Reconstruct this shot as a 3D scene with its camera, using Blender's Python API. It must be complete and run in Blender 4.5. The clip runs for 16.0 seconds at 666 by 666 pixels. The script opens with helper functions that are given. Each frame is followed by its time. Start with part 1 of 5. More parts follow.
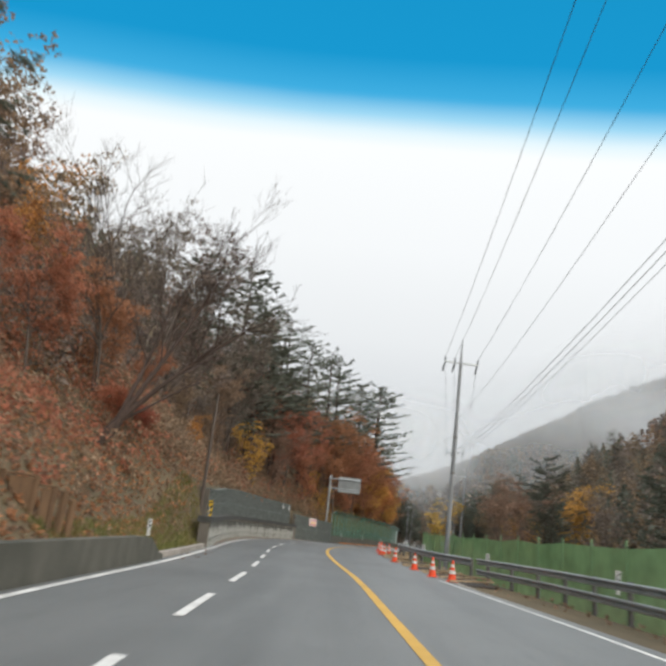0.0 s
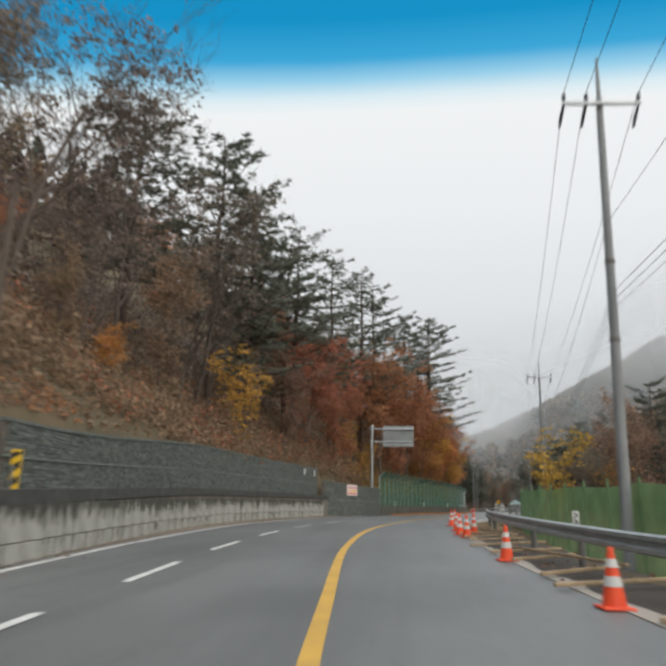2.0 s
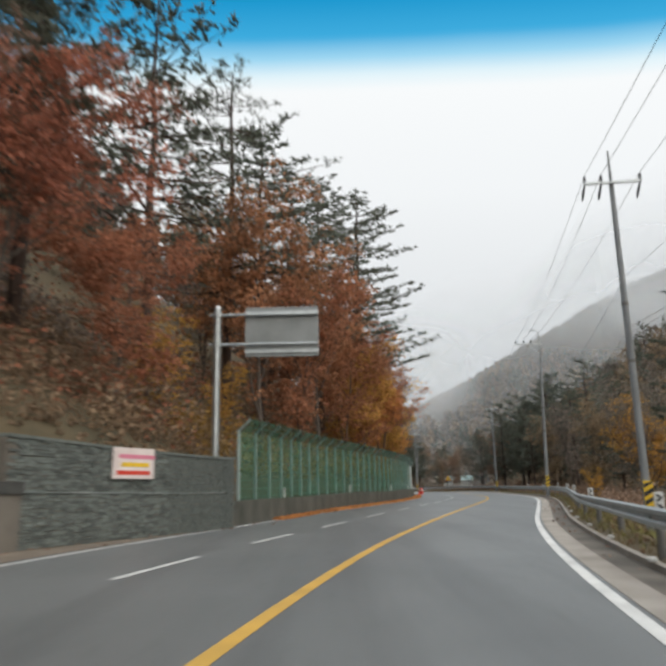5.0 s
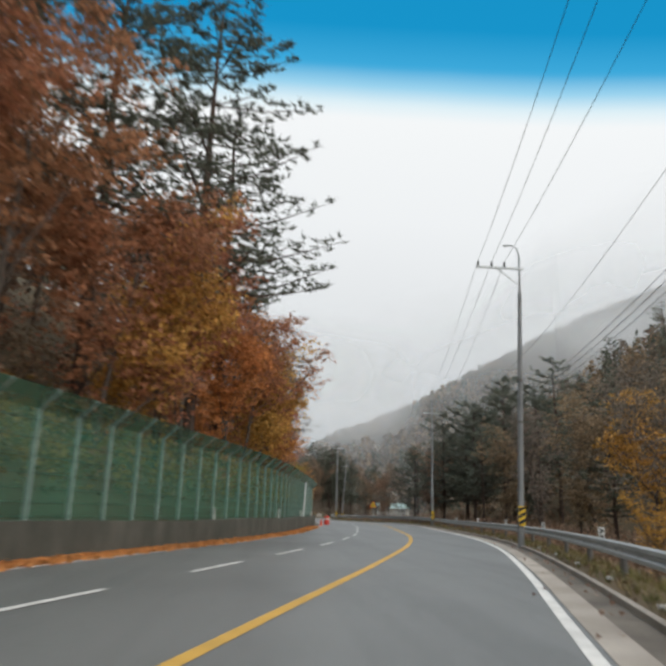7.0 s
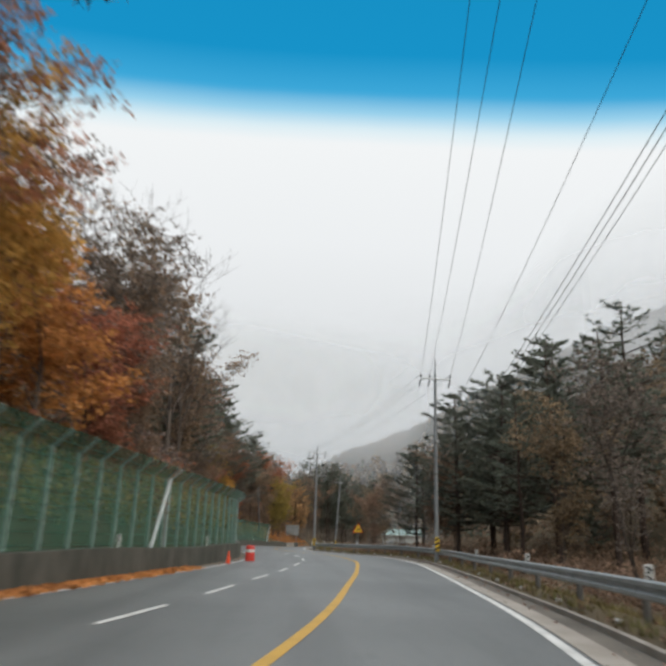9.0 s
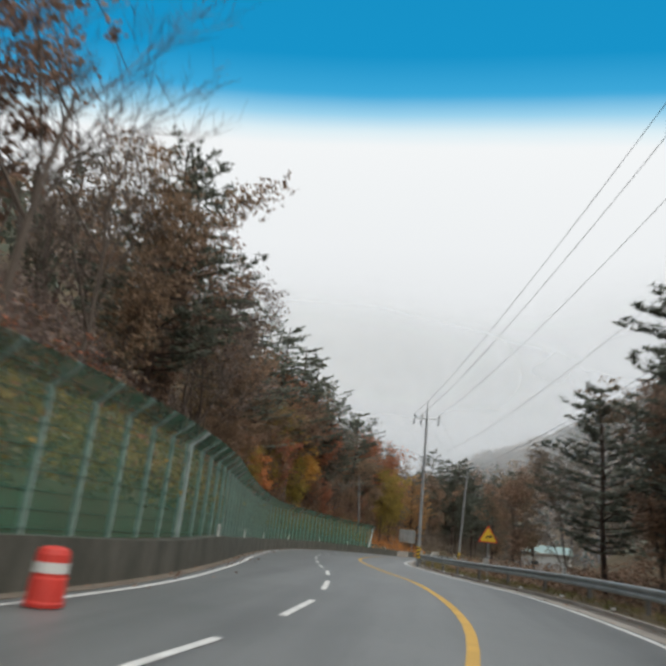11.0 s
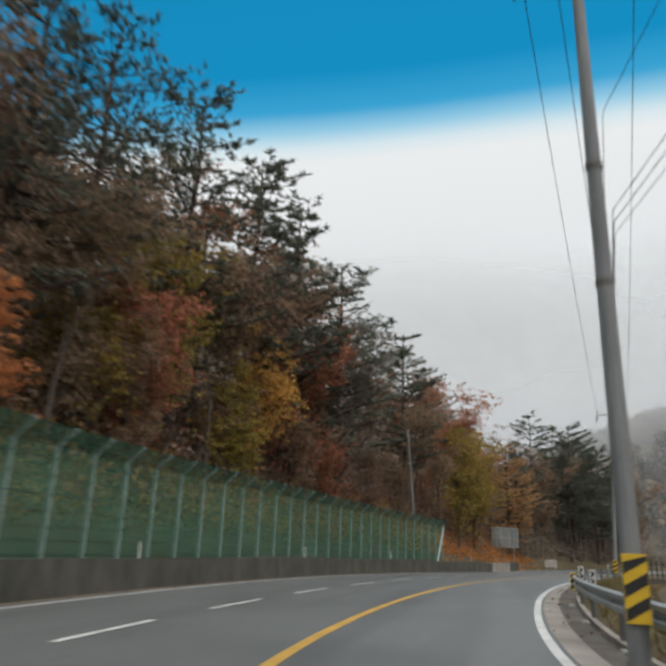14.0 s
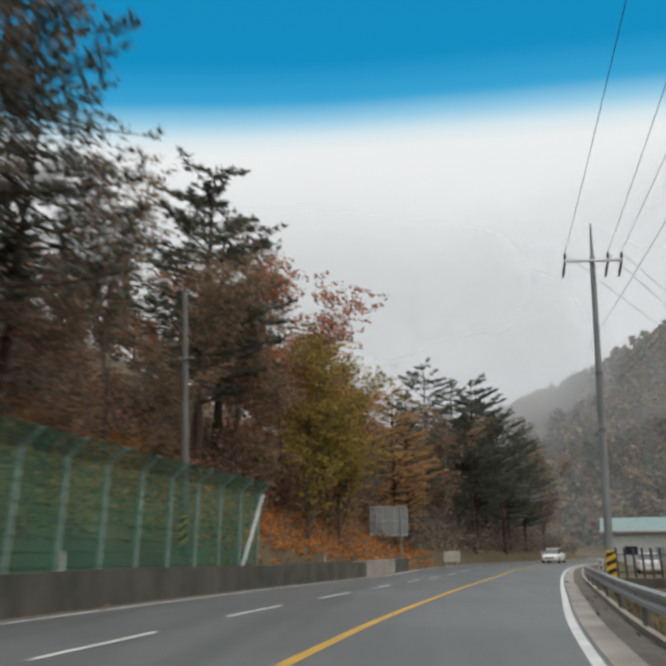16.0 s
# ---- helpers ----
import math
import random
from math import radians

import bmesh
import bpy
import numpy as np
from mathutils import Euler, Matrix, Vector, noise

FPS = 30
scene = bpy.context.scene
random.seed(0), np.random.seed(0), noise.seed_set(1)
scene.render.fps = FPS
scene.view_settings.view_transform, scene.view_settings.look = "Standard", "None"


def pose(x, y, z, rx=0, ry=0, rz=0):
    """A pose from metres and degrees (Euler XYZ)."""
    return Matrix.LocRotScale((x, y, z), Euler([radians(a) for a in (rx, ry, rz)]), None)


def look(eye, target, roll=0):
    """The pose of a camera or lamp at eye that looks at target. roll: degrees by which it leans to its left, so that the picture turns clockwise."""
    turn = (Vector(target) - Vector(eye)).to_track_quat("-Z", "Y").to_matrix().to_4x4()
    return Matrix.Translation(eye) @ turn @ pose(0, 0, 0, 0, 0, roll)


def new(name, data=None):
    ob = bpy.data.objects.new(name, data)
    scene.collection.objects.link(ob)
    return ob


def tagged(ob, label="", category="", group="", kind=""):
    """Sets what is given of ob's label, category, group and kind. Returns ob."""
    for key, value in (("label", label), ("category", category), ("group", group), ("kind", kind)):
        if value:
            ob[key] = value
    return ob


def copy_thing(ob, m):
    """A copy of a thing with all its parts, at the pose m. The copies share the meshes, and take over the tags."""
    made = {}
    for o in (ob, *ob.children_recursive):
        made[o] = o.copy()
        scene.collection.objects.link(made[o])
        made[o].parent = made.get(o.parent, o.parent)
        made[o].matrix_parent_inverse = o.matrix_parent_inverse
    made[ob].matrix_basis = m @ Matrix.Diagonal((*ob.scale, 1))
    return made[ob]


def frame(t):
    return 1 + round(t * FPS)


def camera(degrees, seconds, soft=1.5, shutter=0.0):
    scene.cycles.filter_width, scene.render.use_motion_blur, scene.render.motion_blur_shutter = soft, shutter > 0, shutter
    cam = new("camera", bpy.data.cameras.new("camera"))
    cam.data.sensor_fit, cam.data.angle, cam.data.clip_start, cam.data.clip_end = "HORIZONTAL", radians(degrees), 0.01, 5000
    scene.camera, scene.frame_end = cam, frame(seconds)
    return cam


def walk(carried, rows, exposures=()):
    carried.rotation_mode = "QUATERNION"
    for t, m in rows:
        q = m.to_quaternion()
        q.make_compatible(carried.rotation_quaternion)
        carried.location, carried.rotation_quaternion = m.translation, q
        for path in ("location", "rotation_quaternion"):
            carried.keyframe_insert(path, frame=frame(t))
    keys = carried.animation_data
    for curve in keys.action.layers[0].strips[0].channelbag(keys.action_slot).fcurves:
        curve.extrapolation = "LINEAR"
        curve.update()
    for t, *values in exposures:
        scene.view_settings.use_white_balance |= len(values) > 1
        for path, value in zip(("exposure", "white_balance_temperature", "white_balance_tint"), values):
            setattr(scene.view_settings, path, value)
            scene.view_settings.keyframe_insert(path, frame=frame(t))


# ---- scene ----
cam = camera(52.86, 16.0, soft=3.4, shutter=0.5)
PATH = [
    (0.0, pose(0.000, -0.000, 1.259, 107.499, -6.064, 0.001)),
    (0.5, pose(0.584, 5.362, 1.381, 107.167, -7.002, 2.754)),
    (1.0, pose(0.954, 10.722, 1.490, 107.282, -7.030, 5.649)),
    (1.5, pose(1.024, 16.155, 1.567, 107.002, -5.560, 6.467)),
    (2.0, pose(1.006, 21.980, 1.650, 104.911, -1.053, 5.222)),
    (2.5, pose(0.828, 27.754, 1.785, 104.750, -0.843, 5.026)),
    (3.0, pose(0.830, 33.683, 1.901, 105.267, -0.716, 5.134)),
    (3.2, pose(0.878, 36.034, 1.948, 105.639, -0.600, 4.701)),
    (5.3, pose(3.623, 60.781, 2.449, 103.244, 1.035, -0.731)),
    (5.5, pose(4.260, 63.343, 2.476, 103.572, 0.602, -0.974)),
    (6.0, pose(5.867, 69.724, 2.546, 104.220, 0.252, -3.019)),
    (6.5, pose(7.526, 76.205, 2.591, 104.606, -0.047, -4.521)),
    (7.0, pose(9.349, 82.518, 2.666, 105.310, -1.616, -5.195)),
    (7.5, pose(11.213, 89.088, 2.705, 105.804, -1.546, -5.236)),
    (8.0, pose(13.062, 95.598, 2.797, 106.324, -1.891, -5.111)),
    (8.5, pose(14.823, 101.983, 2.878, 106.940, -1.671, -4.298)),
    (9.0, pose(16.494, 108.643, 2.913, 107.441, -1.729, -3.691)),
    (9.5, pose(17.962, 115.426, 2.971, 107.869, -2.173, -2.419)),
    (10.0, pose(19.028, 122.441, 2.990, 107.748, -5.164, 3.669)),
    (10.2, pose(19.410, 125.209, 3.013, 107.613, -5.760, 4.429)),
    (12.3, pose(19.525, 155.883, 3.334, 106.902, -4.213, 11.549)),
    (12.5, pose(19.353, 158.727, 3.345, 106.692, -4.187, 12.006)),
    (13.0, pose(18.878, 165.857, 3.347, 106.954, -4.493, 13.186)),
    (13.5, pose(18.434, 173.154, 3.365, 107.513, -3.738, 13.573)),
    (14.0, pose(18.069, 179.630, 3.348, 107.988, -2.172, 14.251)),
    (14.5, pose(17.881, 186.645, 3.330, 107.289, -0.004, 13.475)),
    (15.0, pose(17.575, 193.686, 3.379, 106.672, 0.240, 11.016)),
    (15.5, pose(17.799, 200.396, 3.427, 107.100, 0.895, 8.250)),
    (16.0, pose(18.235, 207.343, 3.473, 107.859, -0.090, 5.533)),
]
walk(cam, PATH, exposures=[(0.0, 0.40), (1.0, 0.38), (2.0, 0.24), (2.5, 0.1), (3.0, 0.32), (5.5, 0.34), (6.5, 0.32), (7.5, 0.27), (9.0, 0.26), (12.5, 0.28), (13.5, 0.24), (14.5, 0.1), (15.5, 0.12), (16.0, 0.16)])

# the road: x of the yellow centre line and height of the carriageway, every 10 m of y
ROAD_Y0, ROAD_STEP = -60.0, 10.0
ROAD_X = [3.25, 2.95, 2.65, 2.35, 2.05, 1.75, 1.45, 1.11, 0.78, 0.18, -0.28, 0.03, 1.42, 3.40, 6.00, 9.05, 12.11, 14.87, 16.98, 18.39, 19.62, 20.44, 19.63, 17.89, 16.30, 15.15, 15.19, 16.07, 17.57, 19.60, 21.75, 24.00, 26.50, 29.50, 33.10, 37.40, 42.40, 47.90, 53.60, 59.40, 65.20, 71.00, 76.80, 82.60]
ROAD_Z = [-0.95, -0.80, -0.65, -0.50, -0.35, -0.18, 0.00, 0.20, 0.38, 0.55, 0.78, 1.00, 1.17, 1.28, 1.35, 1.48, 1.58, 1.65, 1.71, 1.77, 1.83, 1.96, 2.09, 2.08, 2.08, 2.09, 2.17, 2.21, 2.19, 2.14, 2.06, 1.99, 2.07, 2.07, 2.07, 2.07, 2.07, 2.07, 2.07, 2.07, 2.07, 2.07, 2.07, 2.07]


# ---- light ----
world = bpy.data.worlds.new("overcast")
scene.world = world
world.use_nodes = True
wn, wl = world.node_tree.nodes, world.node_tree.links
wn.clear()
w_out = wn.new("ShaderNodeOutputWorld")
w_bg = wn.new("ShaderNodeBackground")
w_co = wn.new("ShaderNodeTexCoord")
w_sep = wn.new("ShaderNodeSeparateXYZ")
w_ramp = wn.new("ShaderNodeValToRGB")
w_noise = wn.new("ShaderNodeTexNoise")
w_noise.inputs["Scale"].default_value = 2.2
w_noise.inputs["Detail"].default_value = 3
w_mul = wn.new("ShaderNodeMath")
w_mul.operation = "MULTIPLY_ADD"
w_mul.inputs[1].default_value = 0.014
w_sky = wn.new("ShaderNodeTexSky")
w_sky.sky_type = "NISHITA"
w_sky.sun_disc = False
w_sky.sun_elevation = radians(38)
w_sky.sun_rotation = radians(200)
w_mix = wn.new("ShaderNodeMixRGB")
w_mix.inputs[0].default_value = 0.003
# saturated blue stops imitate the windscreen's tinted top strip, not the cloud itself
SKY_AND_TINT = ((0.0, (0.31, 0.325, 0.335)), (0.05, (0.38, 0.395, 0.405)), (0.10, (0.51, 0.525, 0.535)), (0.16, (0.62, 0.635, 0.64)), (0.24, (0.70, 0.715, 0.72)), (0.335, (0.74, 0.755, 0.757)), (0.35, (0.60, 0.71, 0.75)), (0.367, (0.27, 0.53, 0.69)), (0.388, (0.035, 0.32, 0.57)), (0.43, (0.003, 0.235, 0.475)), (0.56, (0.003, 0.22, 0.44)), (0.72, (1.25, 1.27, 1.28)), (1.0, (1.55, 1.55, 1.55)))
els = w_ramp.color_ramp.elements
for pos, col in SKY_AND_TINT[1:-1]:
    els.new(pos)
for k, (pos, col) in enumerate(SKY_AND_TINT):
    e = min(els, key=lambda q: abs(q.position - pos))
    e.color = (col[0] / 1.6, col[1] / 1.6, col[2] / 1.6, 1)
# height of the view line over its run along the valley
w_sq = wn.new("ShaderNodeVectorMath")
w_sq.operation = "MULTIPLY"
w_sq.inputs[1].default_value = (0.45, 1.0, 0.0)
w_len = wn.new("ShaderNodeVectorMath")
w_len.operation = "LENGTH"
w_div = wn.new("ShaderNodeMath")
w_div.operation = "DIVIDE"
wl.new(w_co.outputs["Generated"], w_sq.inputs[0])
wl.new(w_sq.outputs[0], w_len.inputs[0])
wl.new(w_co.outputs["Generated"], w_sep.inputs[0])
wl.new(w_sep.outputs["Z"], w_div.inputs[0])
wl.new(w_len.outputs["Value"], w_div.inputs[1])
wl.new(w_co.outputs["Generated"], w_noise.inputs["Vector"])
wl.new(w_noise.outputs[0], w_mul.inputs[0])
w_half = wn.new("ShaderNodeMath")
w_half.operation = "MULTIPLY"
w_half.inputs[1].default_value = 0.5
wl.new(w_div.outputs[0], w_half.inputs[0])
wl.new(w_half.outputs[0], w_mul.inputs[2])
wl.new(w_mul.outputs[0], w_ramp.inputs[0])
wl.new(w_ramp.outputs[0], w_mix.inputs[1])
wl.new(w_sky.outputs[0], w_mix.inputs[2])
wl.new(w_mix.outputs[0], w_bg.inputs[0])
w_bg.inputs[1].default_value = 1.6
wl.new(w_bg.outputs[0], w_out.inputs[0])

sun_data = bpy.data.lights.new("sun", "SUN")
sun_data.energy, sun_data.angle, sun_data.color = 3.0, radians(90), (1.0, 0.92, 0.80)
sun = new("sun", sun_data)
sun.matrix_world = look((105, -40, 66), (-10, 60, 0))


# ---- the road's line ----
def spline(knots, y):
    v = min(max((y - ROAD_Y0) / ROAD_STEP, 0.0), len(knots) - 1.001)
    i = int(v)
    f = v - i
    a, b, c, d = (knots[min(max(i + k, 0), len(knots) - 1)] for k in (-1, 0, 1, 2))
    return 0.5 * (2 * b + (c - a) * f + (2 * a - 5 * b + 4 * c - d) * f * f + (3 * b - a - 3 * c + d) * f ** 3)


def road_x(y):
    return spline(ROAD_X, y)


def road_z(y):
    return spline(ROAD_Z, y)


def road_turn(y):
    return (road_x(y + 1) - road_x(y - 1)) / 2


def at(u, y, dz=0.0):
    """A place u metres to the right of the yellow line, dz above the carriageway."""
    k = road_turn(y)
    n = math.sqrt(1 + k * k)
    return Vector((road_x(y) + u * n, y, road_z(y) + dz))


def heading(y):
    return -math.degrees(math.atan(road_turn(y)))


def smooth(a, b, x):
    t = min(max((x - a) / (b - a), 0.0), 1.0)
    return t * t * (3 - 2 * t)


def lerp(a, b, t):
    return a + (b - a) * t


def edge_left(y):
    """Offset of the left edge line."""
    return -lerp(5.25, 6.1, smooth(20, 75, y)) - 0.15 * smooth(150, 215, y)


def edge_right(y):
    return 3.5 + 0.45 * (1 - smooth(8, 25, y))


def wall_foot(y):
    return -lerp(5.5, 7.75, smooth(26, 66, y)) if y < 71 else -lerp(lerp(7.75, 6.35, smooth(71, 79, y)), 6.75, smooth(82, 92, y))


def hill(u, y):
    """Height of the ground over the carriageway."""
    nz = noise.noise(Vector((u * 0.03, y * 0.03, 0))) * 2.0 + noise.noise(Vector((u * 0.12, y * 0.12, 7))) * 0.6
    if u < 0:
        foot = wall_foot(y) - 0.35
        if u > foot:
            return -0.06
        bank = smooth(20, 38, y)
        start = lerp(0.12, 2.5, smooth(25, 36, y)) if y < 70 else lerp(2.5, 0.95, smooth(70, 82, y))
        start = lerp(start, 0.5, smooth(236, 250, y))
        d = foot - u
        rise = lerp(0.72, 0.78, bank)
        h = min(d, 46) * rise + 18 * (1 - math.exp(-max(d - 46, 0) * 0.5 / 18))
        h *= lerp(smooth(-0.5, 4.0, d), 1.0, bank)
        h *= lerp(1.0, 0.75, smooth(235, 280, y)) * lerp(1.0, 0.3, smooth(285, 335, y))
        return start * smooth(0.0, 0.5 + 2.2 * (1 - bank), d) + h + nz * smooth(1.5, 14, d)
    verge = 0.16 * smooth(4.68, 5.0, u) * (1 - smooth(5.4, 6.2, u)) * smooth(56, 62, y) - 0.06
    if u < 5.3:
        return verge
    h = verge + 0.06 -0.35 * smooth(5.3, 6.2, u) - 1.5 * smooth(7.0, 14, u) * (1 - smooth(125, 150, y)) + nz * smooth(9, 25, u)
    lift = 0.66 * max(u - lerp(22, 20, smooth(110, 150, y)), 0) * (1 - smooth(300, 380, y)) * smooth(-60, 60, y)
    return h + 260 * (1 - math.exp(-lift / 260)) + noise.noise(Vector((u * 0.012, y * 0.012, 3))) * 10 * smooth(40, 110, u)


def far_rise(x, y):
    """The mountain that closes the valley, climbing to the right."""
    ridge = 600 * (1 - math.exp(-max(x - 4, 0) * 0.62 / 600)) * smooth(345, 440, y) * (1 - 0.5 * smooth(520, 760, y))
    return 14 * (1 - math.exp(-max(y - 370, 0) / 150)) + ridge


# ---- materials ----
def mat(name, c, c2=None, rough=0.85, scale=3.0, bump=0.15, metal=0.0, island=0.0, obj=0.0, fine=40.0, trans=0.0, spec=0.3, stretch=None, thin=0.0):
    m = bpy.data.materials.new(name)
    m.use_nodes = True
    n, l = m.node_tree.nodes, m.node_tree.links
    b = n["Principled BSDF"]
    b.inputs["Roughness"].default_value = rough
    b.inputs["Metallic"].default_value = metal
    b.inputs["Specular IOR Level"].default_value = spec
    c2 = c2 or tuple(v * 0.7 for v in c)
    co = n.new("ShaderNodeTexCoord")
    src = co.outputs["Object"]
    if stretch:
        mp = n.new("ShaderNodeMapping")
        mp.inputs["Scale"].default_value = stretch
        l.new(src, mp.inputs[0])
        src = mp.outputs[0]
    n1 = n.new("ShaderNodeTexNoise")
    n1.inputs["Scale"].default_value = scale
    n1.inputs["Detail"].default_value = 5
    l.new(src, n1.inputs["Vector"])
    n2 = n.new("ShaderNodeTexNoise")
    n2.inputs["Scale"].default_value = fine
    n2.inputs["Detail"].default_value = 3
    l.new(src, n2.inputs["Vector"])
    add = n.new("ShaderNodeMath")
    add.operation = "MULTIPLY_ADD"
    add.inputs[1].default_value = 0.35
    l.new(n2.outputs[0], add.inputs[0])
    l.new(n1.outputs[0], add.inputs[2])
    rp = n.new("ShaderNodeMapRange")
    rp.inputs[1].default_value, rp.inputs[2].default_value = 0.45, 0.9
    l.new(add.outputs[0], rp.inputs[0])
    mx = n.new("ShaderNodeMixRGB")
    mx.inputs[1].default_value, mx.inputs[2].default_value = (*c, 1), (*c2, 1)
    l.new(rp.outputs[0], mx.inputs[0])
    col = mx.outputs[0]
    if island or obj:
        hs = n.new("ShaderNodeHueSaturation")
        if island:
            g = n.new("ShaderNodeNewGeometry")
            mr = n.new("ShaderNodeMapRange")
            mr.inputs[3].default_value, mr.inputs[4].default_value = 1 - island, 1 + island
            l.new(g.outputs["Random Per Island"], mr.inputs[0])
            l.new(mr.outputs[0], hs.inputs["Value"])
        if obj:
            oi = n.new("ShaderNodeObjectInfo")
            mo = n.new("ShaderNodeMapRange")
            mo.inputs[3].default_value, mo.inputs[4].default_value = 0.5 - obj, 0.5 + obj
            l.new(oi.outputs["Random"], mo.inputs[0])
            l.new(mo.outputs[0], hs.inputs["Hue"])
        l.new(col, hs.inputs["Color"])
        col = hs.outputs[0]
    l.new(col, b.inputs["Base Color"])
    if bump:
        bp = n.new("ShaderNodeBump")
        bp.inputs["Strength"].default_value = bump
        bp.inputs["Distance"].default_value = 0.02
        l.new(n2.outputs[0], bp.inputs["Height"])
        l.new(bp.outputs[0], b.inputs["Normal"])
    if thin:
        o = n["Material Output"]
        tl = n.new("ShaderNodeBsdfTranslucent")
        l.new(col, tl.inputs[0])
        ms = n.new("ShaderNodeMixShader")
        ms.inputs[0].default_value = thin
        l.new(b.outputs[0], ms.inputs[1])
        l.new(tl.outputs[0], ms.inputs[2])
        l.new(ms.outputs[0], o.inputs[0])
    if trans:
        o = n["Material Output"]
        t = n.new("ShaderNodeBsdfTransparent")
        ms = n.new("ShaderNodeMixShader")
        mt = n.new("ShaderNodeMath")
        mt.operation = "MULTIPLY_ADD"
        mt.inputs[1].default_value, mt.inputs[2].default_value = 0.3, trans - 0.15
        l.new(n1.outputs[0], mt.inputs[0])
        l.new(mt.outputs[0], ms.inputs[0])
        l.new(b.outputs[0], ms.inputs[1])
        l.new(t.outputs[0], ms.inputs[2])
        l.new(ms.outputs[0], o.inputs[0])
    return m


M_ASPHALT = mat("asphalt", (0.138, 0.143, 0.142), (0.102, 0.106, 0.105), 0.5, 0.25, 0.2, fine=60, spec=0.5)


def worn_road(m):
    """Long darker tracks and damp blotches over the asphalt."""
    n, l = m.node_tree.nodes, m.node_tree.links
    b = n["Principled BSDF"]
    geo = n.new("ShaderNodeNewGeometry")
    src = b.inputs["Base Color"].links[0].from_socket
    for scale, lo, hi, amount in (((1.1, 0.05, 1.0), 0.48, 0.66, 0.28), ((0.35, 0.16, 1.0), 0.52, 0.7, 0.25), ((6.0, 1.2, 1.0), 0.56, 0.72, 0.18)):
        mp = n.new("ShaderNodeMapping")
        mp.inputs["Scale"].default_value = scale
        l.new(geo.outputs["Position"], mp.inputs[0])
        nz = n.new("ShaderNodeTexNoise")
        nz.inputs["Scale"].default_value = 1.0
        nz.inputs["Detail"].default_value = 5
        l.new(mp.outputs[0], nz.inputs["Vector"])
        mr = n.new("ShaderNodeMapRange")
        mr.inputs[1].default_value, mr.inputs[2].default_value = lo, hi
        mr.inputs[3].default_value, mr.inputs[4].default_value = 0.0, amount
        l.new(nz.outputs[0], mr.inputs[0])
        mx = n.new("ShaderNodeMixRGB")
        mx.inputs[2].default_value = (0.035, 0.036, 0.037, 1)
        l.new(mr.outputs[0], mx.inputs[0])
        l.new(src, mx.inputs[1])
        src = mx.outputs[0]
    l.new(src, b.inputs["Base Color"])


worn_road(M_ASPHALT)
M_WHITE = mat("road_white", (0.62, 0.62, 0.60), (0.40, 0.40, 0.39), 0.7, 2.0, 0.1)
M_YELLOW = mat("road_yellow", (0.52, 0.31, 0.06), (0.38, 0.235, 0.055), 0.7, 1.5, 0.1)
M_SHOULDER = mat("dirty_shoulder", (0.19, 0.155, 0.12), (0.105, 0.088, 0.07), 0.95, 0.9, 0.4)
M_GUTTER = mat("gutter_concrete", (0.34, 0.31, 0.275), (0.20, 0.18, 0.155), 0.9, 0.8, 0.3)


def drip_material(name, low, high):
    """Pale concrete with dark runs of algae that start at its upper edge and end raggedly; low and high: where they thin out and begin."""
    m = mat(name, (0.37, 0.365, 0.33), (0.23, 0.228, 0.205), 0.9, 1.3, 0.3)
    n, l = m.node_tree.nodes, m.node_tree.links
    geo = n.new("ShaderNodeNewGeometry")
    mp = n.new("ShaderNodeMapping")
    mp.inputs["Scale"].default_value = (11.0, 11.0, 0.4)
    l.new(geo.outputs["Position"], mp.inputs[0])
    nz = n.new("ShaderNodeTexNoise")
    nz.inputs["Scale"].default_value = 1.0
    nz.inputs["Detail"].default_value = 4
    l.new(mp.outputs[0], nz.inputs["Vector"])
    broad = n.new("ShaderNodeTexNoise")
    broad.inputs["Scale"].default_value = 0.9
    l.new(geo.outputs["Position"], broad.inputs["Vector"])
    co = n.new("ShaderNodeTexCoord")
    sp = n.new("ShaderNodeSeparateXYZ")
    l.new(co.outputs["Object"], sp.inputs[0])
    reach = n.new("ShaderNodeMapRange")
    reach.inputs[1].default_value, reach.inputs[2].default_value = low, high
    reach.inputs[3].default_value, reach.inputs[4].default_value = 0.0, 0.36
    l.new(sp.outputs["Z"], reach.inputs[0])
    total = n.new("ShaderNodeMath")
    l.new(nz.outputs[0], total.inputs[0])
    l.new(reach.outputs[0], total.inputs[1])
    more = n.new("ShaderNodeMath")
    more.operation = "MULTIPLY_ADD"
    more.inputs[1].default_value = 0.35
    l.new(broad.outputs[0], more.inputs[0])
    l.new(total.outputs[0], more.inputs[2])
    mr = n.new("ShaderNodeMapRange")
    mr.inputs[1].default_value, mr.inputs[2].default_value = 0.85, 0.90
    l.new(more.outputs[0], mr.inputs[0])
    mx = n.new("ShaderNodeMixRGB")
    mx.inputs[2].default_value = (0.055, 0.054, 0.045, 1)
    b = n["Principled BSDF"]
    l.new(mr.outputs[0], mx.inputs[0])
    l.new(b.inputs["Base Color"].links[0].from_socket, mx.inputs[1])
    l.new(mx.outputs[0], b.inputs["Base Color"])
    return m


